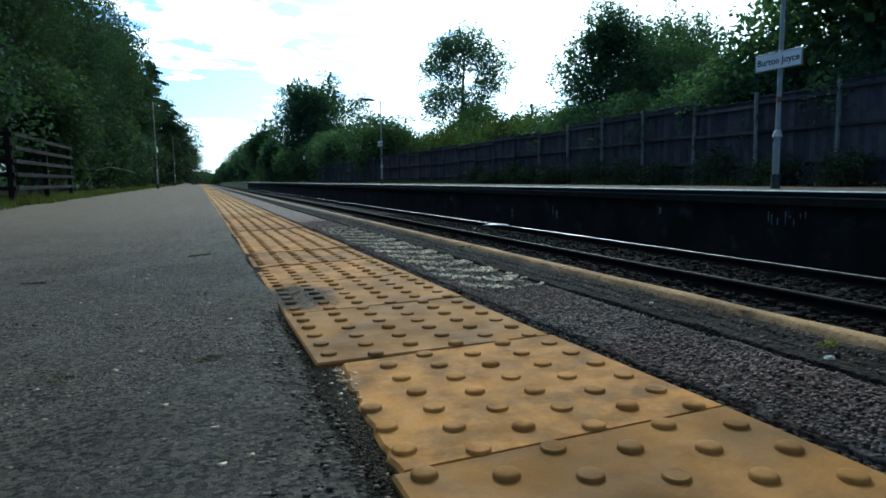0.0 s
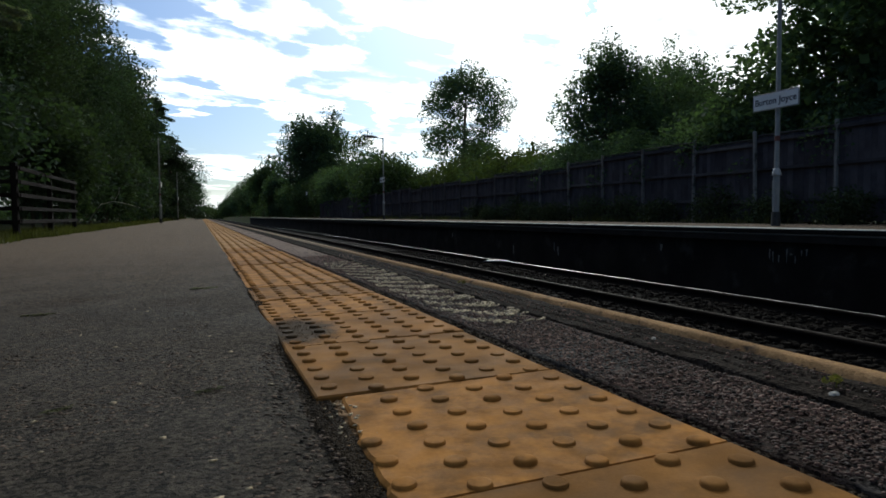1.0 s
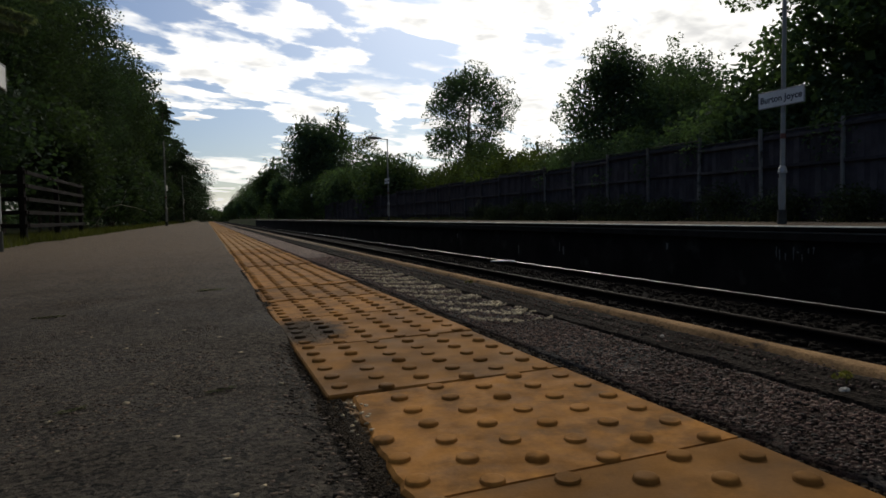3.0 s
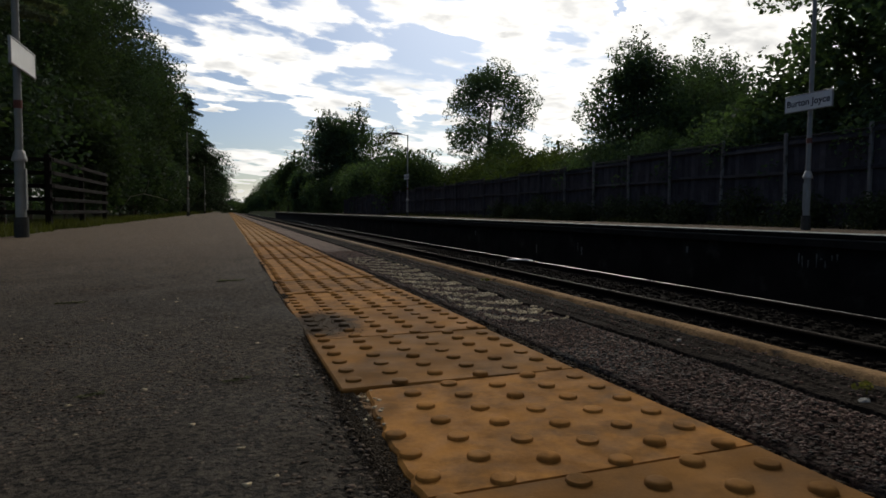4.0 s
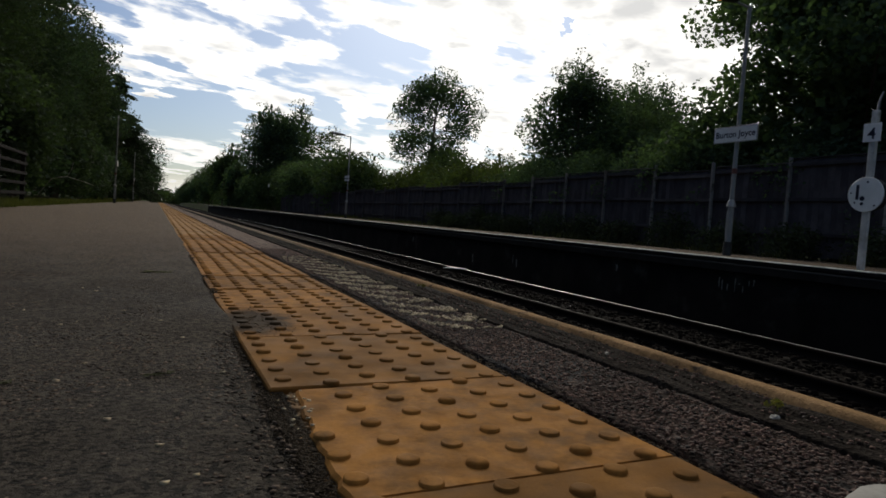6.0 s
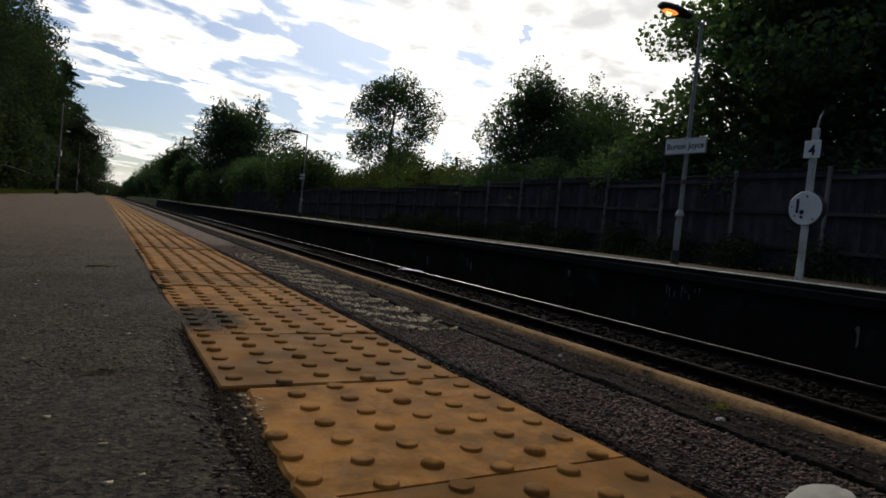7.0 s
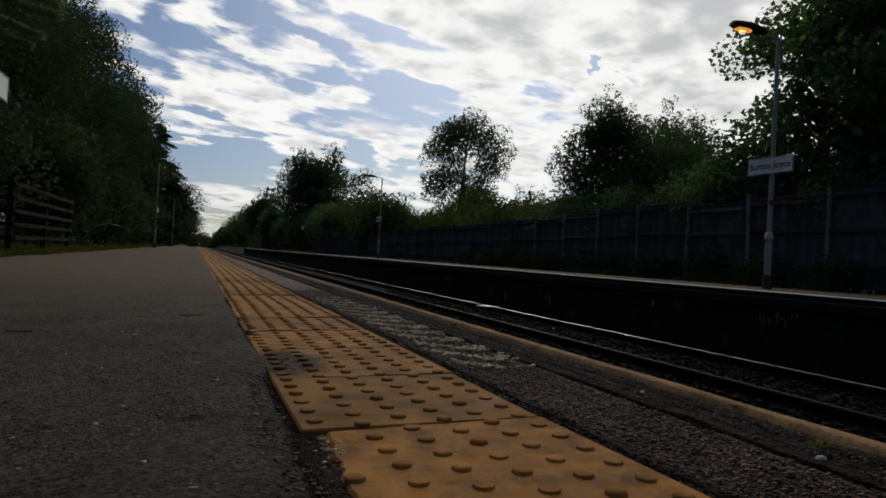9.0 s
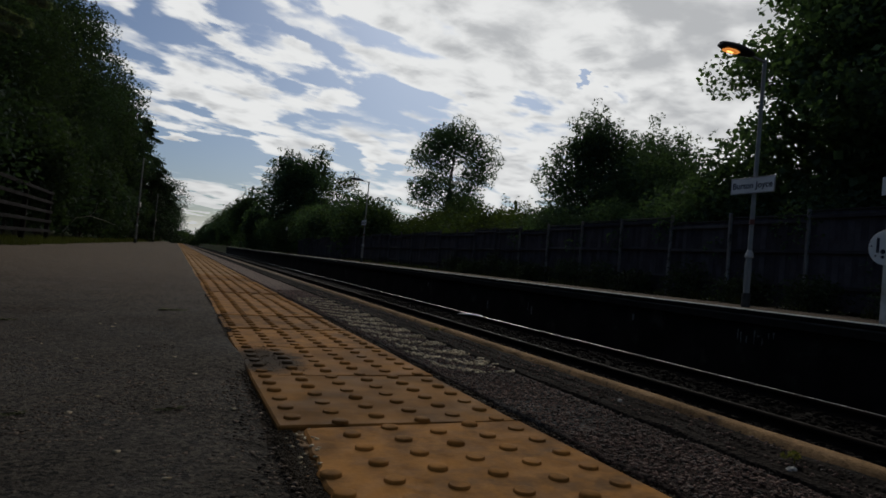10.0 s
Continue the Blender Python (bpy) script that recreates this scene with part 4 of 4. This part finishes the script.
rail_fence(pose(-3.35, 14.4, -0.12), 6.0, "low grey wooden post and rail fence along the verge")
rail_fence(pose(-3.35, 14.35, -0.12, 0, 0, 90), 7.2, "low grey wooden rail fence running back under trees")

# ---------------------------------------------------------------- trees and plants


def leaves(centres, sigma, n, size, rng, droop=0.0, narrow=0.5):
    """Many small pointed leaves round centres, folded along the middle."""
    centres = np.asarray(centres, np.float32)
    off = rng.normal(0, 1, (n, 3)).astype(np.float32)
    ln = np.linalg.norm(off, axis=1, keepdims=True)
    off *= np.minimum(ln, 1.25 + 0.35 * rng.random((n, 1))) / ln
    c = centres[rng.integers(0, len(centres), n)] + off * np.asarray(sigma, np.float32)
    t = rng.normal(0, 1, (n, 3))
    t[:, 2] = t[:, 2] * 0.6 - droop
    t /= np.linalg.norm(t, axis=1, keepdims=True)
    u = rng.normal(0, 1, (n, 3)) + np.array([0, 0, 0.8])
    b = np.cross(t, u)
    b /= np.linalg.norm(b, axis=1, keepdims=True) + 1e-6
    s = size * rng.uniform(0.6, 1.25, (n, 1))
    v = np.stack([c - t * s * 0.5, c + b * s * narrow * 0.5 - t * s * 0.08, c + t * s * 0.5, c - b * s * narrow * 0.5 - t * s * 0.08], 1)
    return v.reshape(-1, 3), np.arange(4 * n).reshape(n, 4)


def tree(name, x, y, h, r, label, material, clumps=60, per=220, size=0.16, base=0.25, trunk=0.2, seed=1, bark=None, z0=0.0, top=0.55, spread=0.42, lean=(0, 0), spiky=0.0, open_crown=0.0, kind=None, narrow=0.55, stems=1, core=0):
    """A broad-leaved tree or bush: a tapered trunk, limbs to every clump, and a ragged crown of leaves."""
    rg = np.random.default_rng(seed)
    t = thing(name, pose(x, y, z0), label, kind or ("bush" if "bush" in name or "hedge" in name else "tree"))
    zc = h * (base + 1) / 2
    hz = h * (1 - base) / 2
    pts = []
    while len(pts) < clumps:
        d = rg.normal(0, 1, 3)
        d /= np.linalg.norm(d)
        q = d * (rg.uniform(0.12 + open_crown, 1) ** 0.45)
        wob = 0.82 + 0.36 * noise.noise(Vector((d[0] * 1.7 + seed, d[1] * 1.7, d[2] * 1.7)))
        z = q[2] * hz * wob
        narrowing = 1 - (1 - top) * max(0, z / hz)
        p = np.array([q[0] * r * wob * narrowing + lean[0] * (z / hz + 1) / 2, q[1] * r * wob * narrowing + lean[1] * (z / hz + 1) / 2, zc + z])
        if p[2] > h * base * 0.6:
            pts.append(p)
    pts = np.array(pts)
    if spiky:
        k = max(3, clumps // 7)
        order = np.argsort(-pts[:, 2])[:k * 2]
        tips = pts[order[::2]]
        extra = [tp + np.array([0, 0, spiky * rg.uniform(0.2, 1.0) * j / 3]) + rg.normal(0, 0.08, 3) for tp in tips for j in (1, 2, 3)]
        pts2 = np.concatenate([pts, np.array(extra)])
    else:
        pts2 = pts
    sig = r * spread * (60 / clumps) ** 0.33 * 0.55
    sigma = np.array([sig, sig, sig * 0.72])
    v, f = leaves(pts, sigma, clumps * per, size, rg, 0.3, narrow)
    # sprigs stand out of the outline
    tips = pts2[rg.integers(0, len(pts2), clumps * 4)]
    far_out = rg.normal(0, 1, (len(tips), 3))
    far_out *= rg.uniform(1.0, 1.75, (len(tips), 1)) / np.linalg.norm(far_out, axis=1, keepdims=True)
    out = tips + far_out * sigma
    v2, f2 = leaves(out, 0.10 * (r / 3) ** 0.5 + size * 0.35, clumps * per // 4, size * 0.85, rg, 0.1, narrow)
    if spiky:
        v3, f3 = leaves(pts2[len(pts):], (0.09 * spiky, 0.09 * spiky, 0.2 * spiky), len(pts2) * 14, size * 0.9, rg, -0.4, narrow)
        v2, f2 = np.concatenate([v2, v3]), np.concatenate([f2, f3 + len(v2)])
    if core:
        v3, f3 = leaves([(lean[0] * 0.4, lean[1] * 0.4, zc - 0.2 * h)], (r * 0.42, r * 0.42, hz * 0.55), core, size * 1.7, rg, 0.3, 0.8)
        v2, f2 = np.concatenate([v2, v3]), np.concatenate([f2, f3 + len(v2)])
    part("crown", fast_mesh("crown", np.concatenate([v, v2]), np.concatenate([f, f2 + len(v)])), material, t)
    bm = bmesh.new()
    for s in range(stems):
        o = Vector((0, 0, 0)) if stems == 1 else Vector((rg.uniform(-0.3, 0.3) * r, rg.uniform(-0.3, 0.3) * r, 0))
        line = [o + Vector((lean[0] * u * u + 0.12 * r * 0.3 * math.sin(3 * u + seed), lean[1] * u * u + 0.1 * r * 0.3 * math.sin(4 * u), -0.2 + (h * 0.86 + 0.2) * u)) for u in [i / 7 for i in range(8)]]
        tube(bm, line, [trunk * (1.25 - 1.15 * (i / 7) ** 0.8) for i in range(8)], 9)
    for p in pts[: min(len(pts), 46)]:
        tip = Vector(p.tolist())
        zz = max(h * base * 0.7, tip.z - 0.55 * math.hypot(tip.x, tip.y) - 0.2)
        u = zz / (h * 0.86)
        start = Vector((lean[0] * u * u, lean[1] * u * u, zz))
        mid = start.lerp(tip, 0.5) + Vector((0, 0, 0.06 * (tip - start).length))
        w = trunk * 0.32 * max(0.25, 1 - u)
        tube(bm, [start, mid, tip], [w, w * 0.6, w * 0.16], 5, False)
    part("trunk", bm, bark or BARK, t)
    return t


def conifer(x, y, h, r, seed, label, z0=0.0):
    """A tree with drooping tiers of boughs."""
    rg = np.random.default_rng(seed)
    t = thing("conifer", pose(x, y, z0), label, "tree")
    bm = bmesh.new()
    tube(bm, [(0, 0, -0.2), (0.05, 0, h * 0.5), (0, 0, h)], [0.26, 0.16, 0.02], 9)
    part("trunk", bm, BARK, t)
    bm = bmesh.new()
    spots = []
    for i in range(64):
        u = (i + rg.random()) / 64
        z = h * (0.06 + 0.92 * u)
        a = rg.uniform(0, math.tau)
        ln = r * (1 - u) ** 0.75 * rg.uniform(0.65, 1.1) + 0.25
        path = [Vector((math.cos(a) * ln * k, math.sin(a) * ln * k, z + ln * (0.16 * k - 0.42 * k * k))) for k in (0, 0.35, 0.7, 1.0)]
        tube(bm, path, [0.035, 0.026, 0.016, 0.005], 5, False)
        for k in np.linspace(0.25, 1.0, 9):
            p = Vector((math.cos(a) * ln * k, math.sin(a) * ln * k, z + ln * (0.16 * k - 0.42 * k * k)))
            for s in (-1, 1):
                w = 0.22 * ln * (1.05 - k)
                spots.append((p.x - math.sin(a) * s * w, p.y + math.cos(a) * s * w, p.z - 0.1))
    part("boughs", bm, BARK, t)
    v, f = leaves(spots, (0.2, 0.2, 0.07), len(spots) * 22, 0.24, rg, 0.5, 0.4)
    part("needles", fast_mesh("needles", v, f), LEAF_BLUE, t)
    return t


# the wood beside the near platform
wood = [(-7.6, 7.0, 12, 3.6), (-7.4, 13.5, 13, 3.9), (-7.6, 20.5, 13.5, 4.0), (-7.2, 28, 11.6, 3.9), (-7.0, 35.5, 13.4, 4.1), (-7.8, 44, 12.4, 3.8), (-6.8, 52, 14.2, 4.2),
        (-6.0, 60, 13.8, 4.2), (-6.6, 68, 12.0, 3.2), (-6.2, 78, 9.6, 3.0), (-3.5, 90, 9.6, 4.0), (-3.0, 104, 8.6, 4.0), (-3.0, 122, 8.2, 4.2), (-3.2, 145, 8.4, 4.6), (-4, 175, 9, 5), (-5.5, 220, 9, 6.5), (-6, 290, 10, 8)]
for i, (x, y, h, r) in enumerate(wood):
    far_off = y > 45
    tree("tree", x, y, h, r, "tall dark green broadleaf tree in the trackside wood", LEAF_WOOD if i % 3 else LEAF_WOOD_MID, 95 if y < 80 else 55, 420 if y < 45 else 300 if y < 80 else 170, 0.125 if y < 30 else 0.16 if not far_off else 0.24,
         0.16, 0.2, 40 + i, z0=-0.1, top=0.62, spread=0.5)
for i in range(13):
    y = 3 + 9.5 * i
    tree("tree", -13.5 - (i % 3), y, 14.5 + (i % 4) * 0.6, 4.8, "tall dark tree deep in the wood", LEAF_WOOD, 60, 190, 0.32, 0.05, 0.22, 80 + i, z0=-0.2, top=0.7, spread=0.62)
for i in range(17):
    y = 9.5 + 6.0 * i + (i % 3)
    tree("bush", -4.9 - 0.5 * (i % 2) + (0.012 * y), y, 3.4 + 0.5 * (i % 3), 1.7 + 0.2 * (i % 2), "dense dark bush at the edge of the wood", LEAF_WOOD if i % 2 else LEAF_WOOD_MID, 42, 190, 0.14 + 0.002 * y, 0.04, 0.05, 120 + i, z0=-0.1, top=0.75, spread=0.6, stems=3)
conifer(-3.6, 66, 11.8, 4.4, 5, "dark conifer with drooping boughs beside the platform")
conifer(-3.2, 80, 9.8, 4.4, 6, "dark conifer with drooping boughs beside the platform")

# behind the far platform
tree("tree", 14.6, 90, 15.2, 5.6, "broad leafy tree with an upswept ragged crown", LEAF_FAR, 90, 240, 0.34, 0.03, 0.25, 201, top=0.6, spread=0.45, spiky=1.6)
tree("tree", 17.6, 92, 15.0, 4.6, "broad leafy tree with an upswept ragged crown", LEAF_FAR, 70, 230, 0.34, 0.03, 0.25, 202, top=0.6, spread=0.45, spiky=1.4)
for i, (x, y, h, r) in enumerate([(12.6, 128, 11.8, 4.0), (13.5, 150, 12, 4.5), (14, 185, 12, 5.5), (15, 230, 12, 6), (16, 280, 12, 7), (12.5, 108, 8, 3.2), (11.5, 165, 8, 3.4), (11.5, 205, 8.5, 3.8), (11.5, 250, 8, 4), (11, 292, 7, 4)]):
    tree("tree", x, y, h, r, "distant leafy tree beside the railway", LEAF_FAR if i % 2 else LEAF_MID, 50, 150, 0.45, 0.02, 0.2, 210 + i, top=0.55, spread=0.5, spiky=1.2)
tree("tree", 15.2, 62, 9.2, 1.9, "slender pale-barked tree with a thin crown", LEAF_LIGHT, 34, 60, 0.2, 0.25, 0.09, 220, BIRCH, top=0.5, spread=0.5, open_crown=0.3)
tree("tree", 25.9, 61, 16.0, 5.7, "large airy tree with sky showing through its crown", LEAF_DARK, 80, 210, 0.28, 0.30, 0.34, 230, top=0.55, spread=0.34, open_crown=0.25)
for i in range(10):
    y = 24 + 4.2 * i
    tree("hedge_bush", 15.6 + 0.35 * i + 0.8 * (i % 2), y, 2.9 + 0.13 * i + 0.25 * (i % 3), 2.5, "sunlit yellow-green overgrown bush behind the fence", LEAF_LIGHT if i % 3 else LEAF_MID, 44, 170, 0.17 + 0.006 * i, 0.02, 0.05, 240 + i, top=0.8, spread=0.55, stems=3, spiky=0.5)
for i in range(7):
    tree("hedge_bush", 20.5 + 1.4 * i, 44 + 5 * (i % 3), 5.2 + 0.6 * (i % 2), 2.7, "leafy bush in the rough beyond the fence", LEAF_LIGHT if i % 2 else LEAF_MID, 40, 150, 0.24, 0.02, 0.05, 260 + i, top=0.7, spread=0.55, stems=3, spiky=0.7)
tree("tree", 16.1, 22.3, 7.3, 2.6, "dense dark leafy tree with upright shoots over the fence", LEAF_DARK, 85, 300, 0.15, 0.04, 0.14, 270, top=0.6, spread=0.46, spiky=1.3, stems=2)
tree("tree", 19.6, 22.6, 7.9, 2.9, "dense dark leafy tree with upright shoots over the fence", LEAF_DARK, 95, 300, 0.15, 0.04, 0.15, 271, top=0.62, spread=0.46, spiky=1.3, stems=2)
tree("tree", 17.0, 19.5, 5.6, 2.9, "dense dark bushy tree behind the fence", LEAF_DARK, 80, 300, 0.14, 0.02, 0.1, 272, top=0.75, spread=0.5, stems=3)
tree("tree", 21.5, 21.0, 5.4, 2.8, "dense bushy tree behind the fence", LEAF_MID, 70, 260, 0.15, 0.02, 0.1, 273, top=0.6, spread=0.5, stems=3, spiky=0.6)
for i in range(13):
    y = 47 + 5.5 * i
    tree("bush", 13.4 + 0.7 * (i % 3), y, 5.0 + 0.6 * (i % 3), 2.7, "dense leafy bush behind the platform fence", LEAF_FAR if i % 2 else LEAF_MID, 40, 170, 0.28, 0.02, 0.05, 330 + i, top=0.8, spread=0.6, stems=3)
for i in range(9):
    y = 5.5 + 1.9 * i
    tree("bush", 12.95 + 0.2 * (i % 2), y, 2.75 + 0.2 * (i % 3), 1.1, "dark climbing bush spilling over the fence", LEAF_DARK, 30, 200, 0.11, 0.1, 0.04, 350 + i, top=0.8, spread=0.6, stems=2)
for i in range(14):
    y = 3.4 + 1.7 * i
    tree("bramble_bush", 11.35 + 0.1 * (i % 3), y, 0.42 + 0.16 * (i % 3) + 0.1 * (i % 2), 0.5, "low dark brambles at the foot of the fence", LEAF_BRAMBLE, 16, 110, 0.08, 0.0, 0.012, 400 + i, top=0.8, spread=0.7, stems=3, z0=FAR_Z - 0.03)
# the large-leaved tree over the name board
tree("tree", 14.6, 9.4, 9.8, 3.7, "large-leaved dark tree leaning over the fence", LEAF_LARGE, 120, 330, 0.15, 0.2, 0.24, 280, top=0.6, open_crown=0.0, spread=0.36, narrow=0.8, core=2200)
tree("tree", 16.0, 4.6, 10.5, 4.0, "large-leaved dark tree leaning over the fence", LEAF_LARGE, 84, 270, 0.15, 0.2, 0.24, 281, top=0.75, spread=0.42, narrow=0.8, core=3500)
tree("tree", 15.6, -2.5, 10, 4.0, "large dark tree behind the fence", LEAF_DARK, 70, 170, 0.28, 0.15, 0.24, 282, top=0.75, spread=0.5, narrow=0.8)
for i in range(5):
    tree("bush", 14.2 + 0.5 * (i % 2), 12.5 - 3.0 * i, 4.3, 2.1, "dense dark bush behind the fence", LEAF_DARK, 60, 220, 0.18, 0.02, 0.06, 290 + i, top=0.8, spread=0.6, stems=3)
for i in range(5):
    tree("tree", 22 + 1.5 * (i % 2), -2 - 6.5 * i, 10, 4.4, "tall dark tree standing behind the others", LEAF_DARK, 55, 190, 0.36, 0.03, 0.2, 300 + i, top=0.75, spread=0.6)


def boughs_overhead():
    """The tips of drooping boughs over the verge."""
    rg = np.random.default_rng(77)
    t = thing("overhanging_bough", pose(-3.3, 9.2, 2.9), "grey-green drooping bough reaching over the platform lamp", "branch")
    bm = bmesh.new()
    spots = []
    for dx, dy, dz in ((1.55, -0.2, 0.12), (1.35, 0.0, -0.10), (1.30, -0.25, -0.30), (0.9, 0.1, 0.05), (1.0, -0.1, -0.22), (1.5, 0.2, 0.38)):
        path = [Vector((-2.4, 0.3, 0.25)), Vector((dx * 0.2, dy * 0.4, 0.28 + dz * 0.4)), Vector((dx * 0.6, dy * 0.8, 0.14 + dz * 0.9)), Vector((dx, dy, dz))]
        tube(bm, path, [0.035, 0.025, 0.014, 0.004], 6, False)
        for u in np.linspace(0, 1, 26):
            p = path[2].lerp(path[3], u)
            w = 0.09 * math.sin(math.pi * (0.15 + 0.8 * u))
            for k in (-1, 0, 1):
                spots.append((p.x + rg.normal(0, 0.02), p.y + k * w, p.z - 0.02 - 0.03 * abs(k)))
    part("twigs", bm, BARK, t)
    v, f = leaves(spots, (0.035, 0.04, 0.03), 11000, 0.042, rg, 0.4, 0.45)
    part("foliage", fast_mesh("foliage", v, f), LEAF_GREY, t)


boughs_overhead()


def grass(name, n, area, height, label, seed, keep=None, z=-0.11):
    """A sheet of separate blades."""
    rg = np.random.default_rng(seed)
    x, y = rg.uniform(area[0], area[1], n), rg.uniform(area[2], area[3], n)
    if keep is not None:
        ok = keep(x, y)
        x, y = x[ok], y[ok]
    n = len(x)
    a, hh = rg.uniform(0, math.tau, n), height * rg.uniform(0.4, 1.2, n)
    bend = rg.uniform(0.1, 0.6, n) * hh
    w = 0.006 + 0.01 * rg.random(n)
    b = rg.uniform(0, math.tau, n)
    zz = np.full(n, z)
    v = np.stack([np.stack([x - w * np.cos(a), y - w * np.sin(a), zz], 1), np.stack([x + w * np.cos(a), y + w * np.sin(a), zz], 1),
                  np.stack([x + bend * np.cos(b), y + bend * np.sin(b), zz + hh], 1)], 1)
    ob = part(name, fast_mesh(name, v.reshape(-1, 3), np.arange(3 * n).reshape(n, 3)), GRASS, kind="stuff")
    return tagged(ob, label, "grass")


grass("verge_grass", 16000, (-4.2, -2.35, 5, 46), 0.16, "tufted grass along the rear edge of the platform", 31,
      lambda x, y: np.sin(y * 1.7 + 3 * np.sin(x * 3)) + 0.6 * np.sin(y * 5.1) > -0.3 + 2.0 * (x + 2.75))
grass("verge_grass", 9000, (-5.5, -2.3, 46, 115), 0.3, "tufted grass along the rear edge of the platform", 32)
grass("platform_weeds", 7000, (11.0, 11.75, -4, 45), 0.22, "rough weeds at the foot of the fence", 33, lambda x, y: np.sin(y * 1.3) + np.sin(y * 3.7 + 1) > -0.4, FAR_Z - 0.02)


def weed(x, y, seed):
    rg = np.random.default_rng(seed)
    t = thing("weed", TILT @ pose(x, y, -0.002), "small yellow-green weed growing in the edge joint", "weed")
    v, f = leaves([(0, 0, 0.010), (0.012, 0.008, 0.008), (-0.012, 0.004, 0.009)], (0.005, 0.006, 0.003), 40, 0.010, rg, 0, 0.6)
    part("leaves", fast_mesh("leaves", v, f), WEED, t)
    bm = bmesh.new()
    tube(bm, [(0, 0, -0.004), (0.002, 0, 0.012)], [0.0015, 0.001], 6)
    part("stem", bm, WEED, t)


WEED = leaf("weed_leaf", (0.15, 0.14, 0.045), 0.3)
weed(0.888, 0.664, 3)
weed(0.915, 2.2, 5)


def tree_line():
    """Low woods that close the view along the line."""
    rg = np.random.default_rng(9)
    pts = np.stack([rg.uniform(-120, 200, 900), rg.uniform(300, 335, 900), rg.uniform(-0.8, 5.6, 900)], 1)
    pts[:, 2] *= 0.75 + 0.35 * np.sin(pts[:, 0] * 0.06) * np.sin(pts[:, 0] * 0.023 + 1)
    v, f = leaves(pts, (1.8, 1.8, 1.0), 60000, 1.1, rg, 0.2, 0.7)
    ob = part("far_woods", fast_mesh("far_woods", v, f), LEAF_MID, kind="stuff")
    tagged(ob, "low distant woods across the line", "woods")


tree_line()


def sprig(x, y, seed, size):
    """A few dry blades lying on the asphalt."""
    rg = np.random.default_rng(seed)
    t = thing("dry_sprig", TILT @ pose(x, y, 0.0), "small dull green sprig lying on the asphalt", "sprig")
    v, f = leaves([(size * k, 0.006 * k, 0.004) for k in (-1.2, -0.5, 0.2, 0.9)], (size * 0.5, size * 0.4, 0.0015), 26, size, rg, 0, 0.35)
    v[:, 2] = np.abs(v[:, 2]) * 0.5 + 0.0015
    part("blades", fast_mesh("blades", v, f), SPRIG, t)
    bm = bmesh.new()
    tube(bm, [(-1.6 * size, 0, 0.002), (0, 0.004, 0.003), (1.4 * size, 0.002, 0.002)], [0.0012, 0.0012, 0.0006], 5)
    part("stalk", bm, SPRIG, t)


SPRIG = leaf("dry_sprig_leaf", (0.07, 0.075, 0.035), 0.1)
for i, (x, y, size) in enumerate(((0.0, 2.6, 0.035), (0.0, 1.06, 0.012), (-0.21, 1.05, 0.012), (-0.46, 2.16, 0.024))):
    sprig(x, y, 500 + i, size)


def fallen_branch():
    """A bare pale branch leaning out of the bushes."""
    t = thing("fallen_branch", pose(-3.2, 26, 0.0), "bare pale branch leaning out of the bushes", "branch")
    bm = bmesh.new()
    tube(bm, [(-0.6, 0.2, 0.2), (-0.2, 0, 0.75), (0.25, -0.1, 0.86), (0.75, -0.1, 0.74), (1.1, -0.1, 0.62)], [0.018, 0.016, 0.013, 0.010, 0.005], 7)
    part("stem", bm, BIRCH, t)
    bm = bmesh.new()
    tube(bm, [(0.25, -0.1, 0.86), (0.4, -0.12, 1.1), (0.45, -0.1, 1.4)], [0.008, 0.006, 0.003], 6)
    part("twig", bm, BIRCH, t)


fallen_branch()


def marker_sign(x, y, z):
    """The narrow pale plate of a far lamp post, on an added thin dark post."""
    t = thing("marker_sign", pose(x, y, FAR_Z), "narrow white plate of a far lamp post on a thin added post", "sign")
    bm = bmesh.new()
    tube(bm, [(0, 0, -0.05), (0, 0, z + 0.2)], [0.022, 0.022], 8)
    part("post", bm, POST_BASE, t)
    part("plate", box((-0.07, -0.045, z - 0.15), (0.07, -0.025, z + 0.15), 0.006), SIGN_WHITE, t, "narrow white plate")


marker_sign(9.6, 62, 2.38)
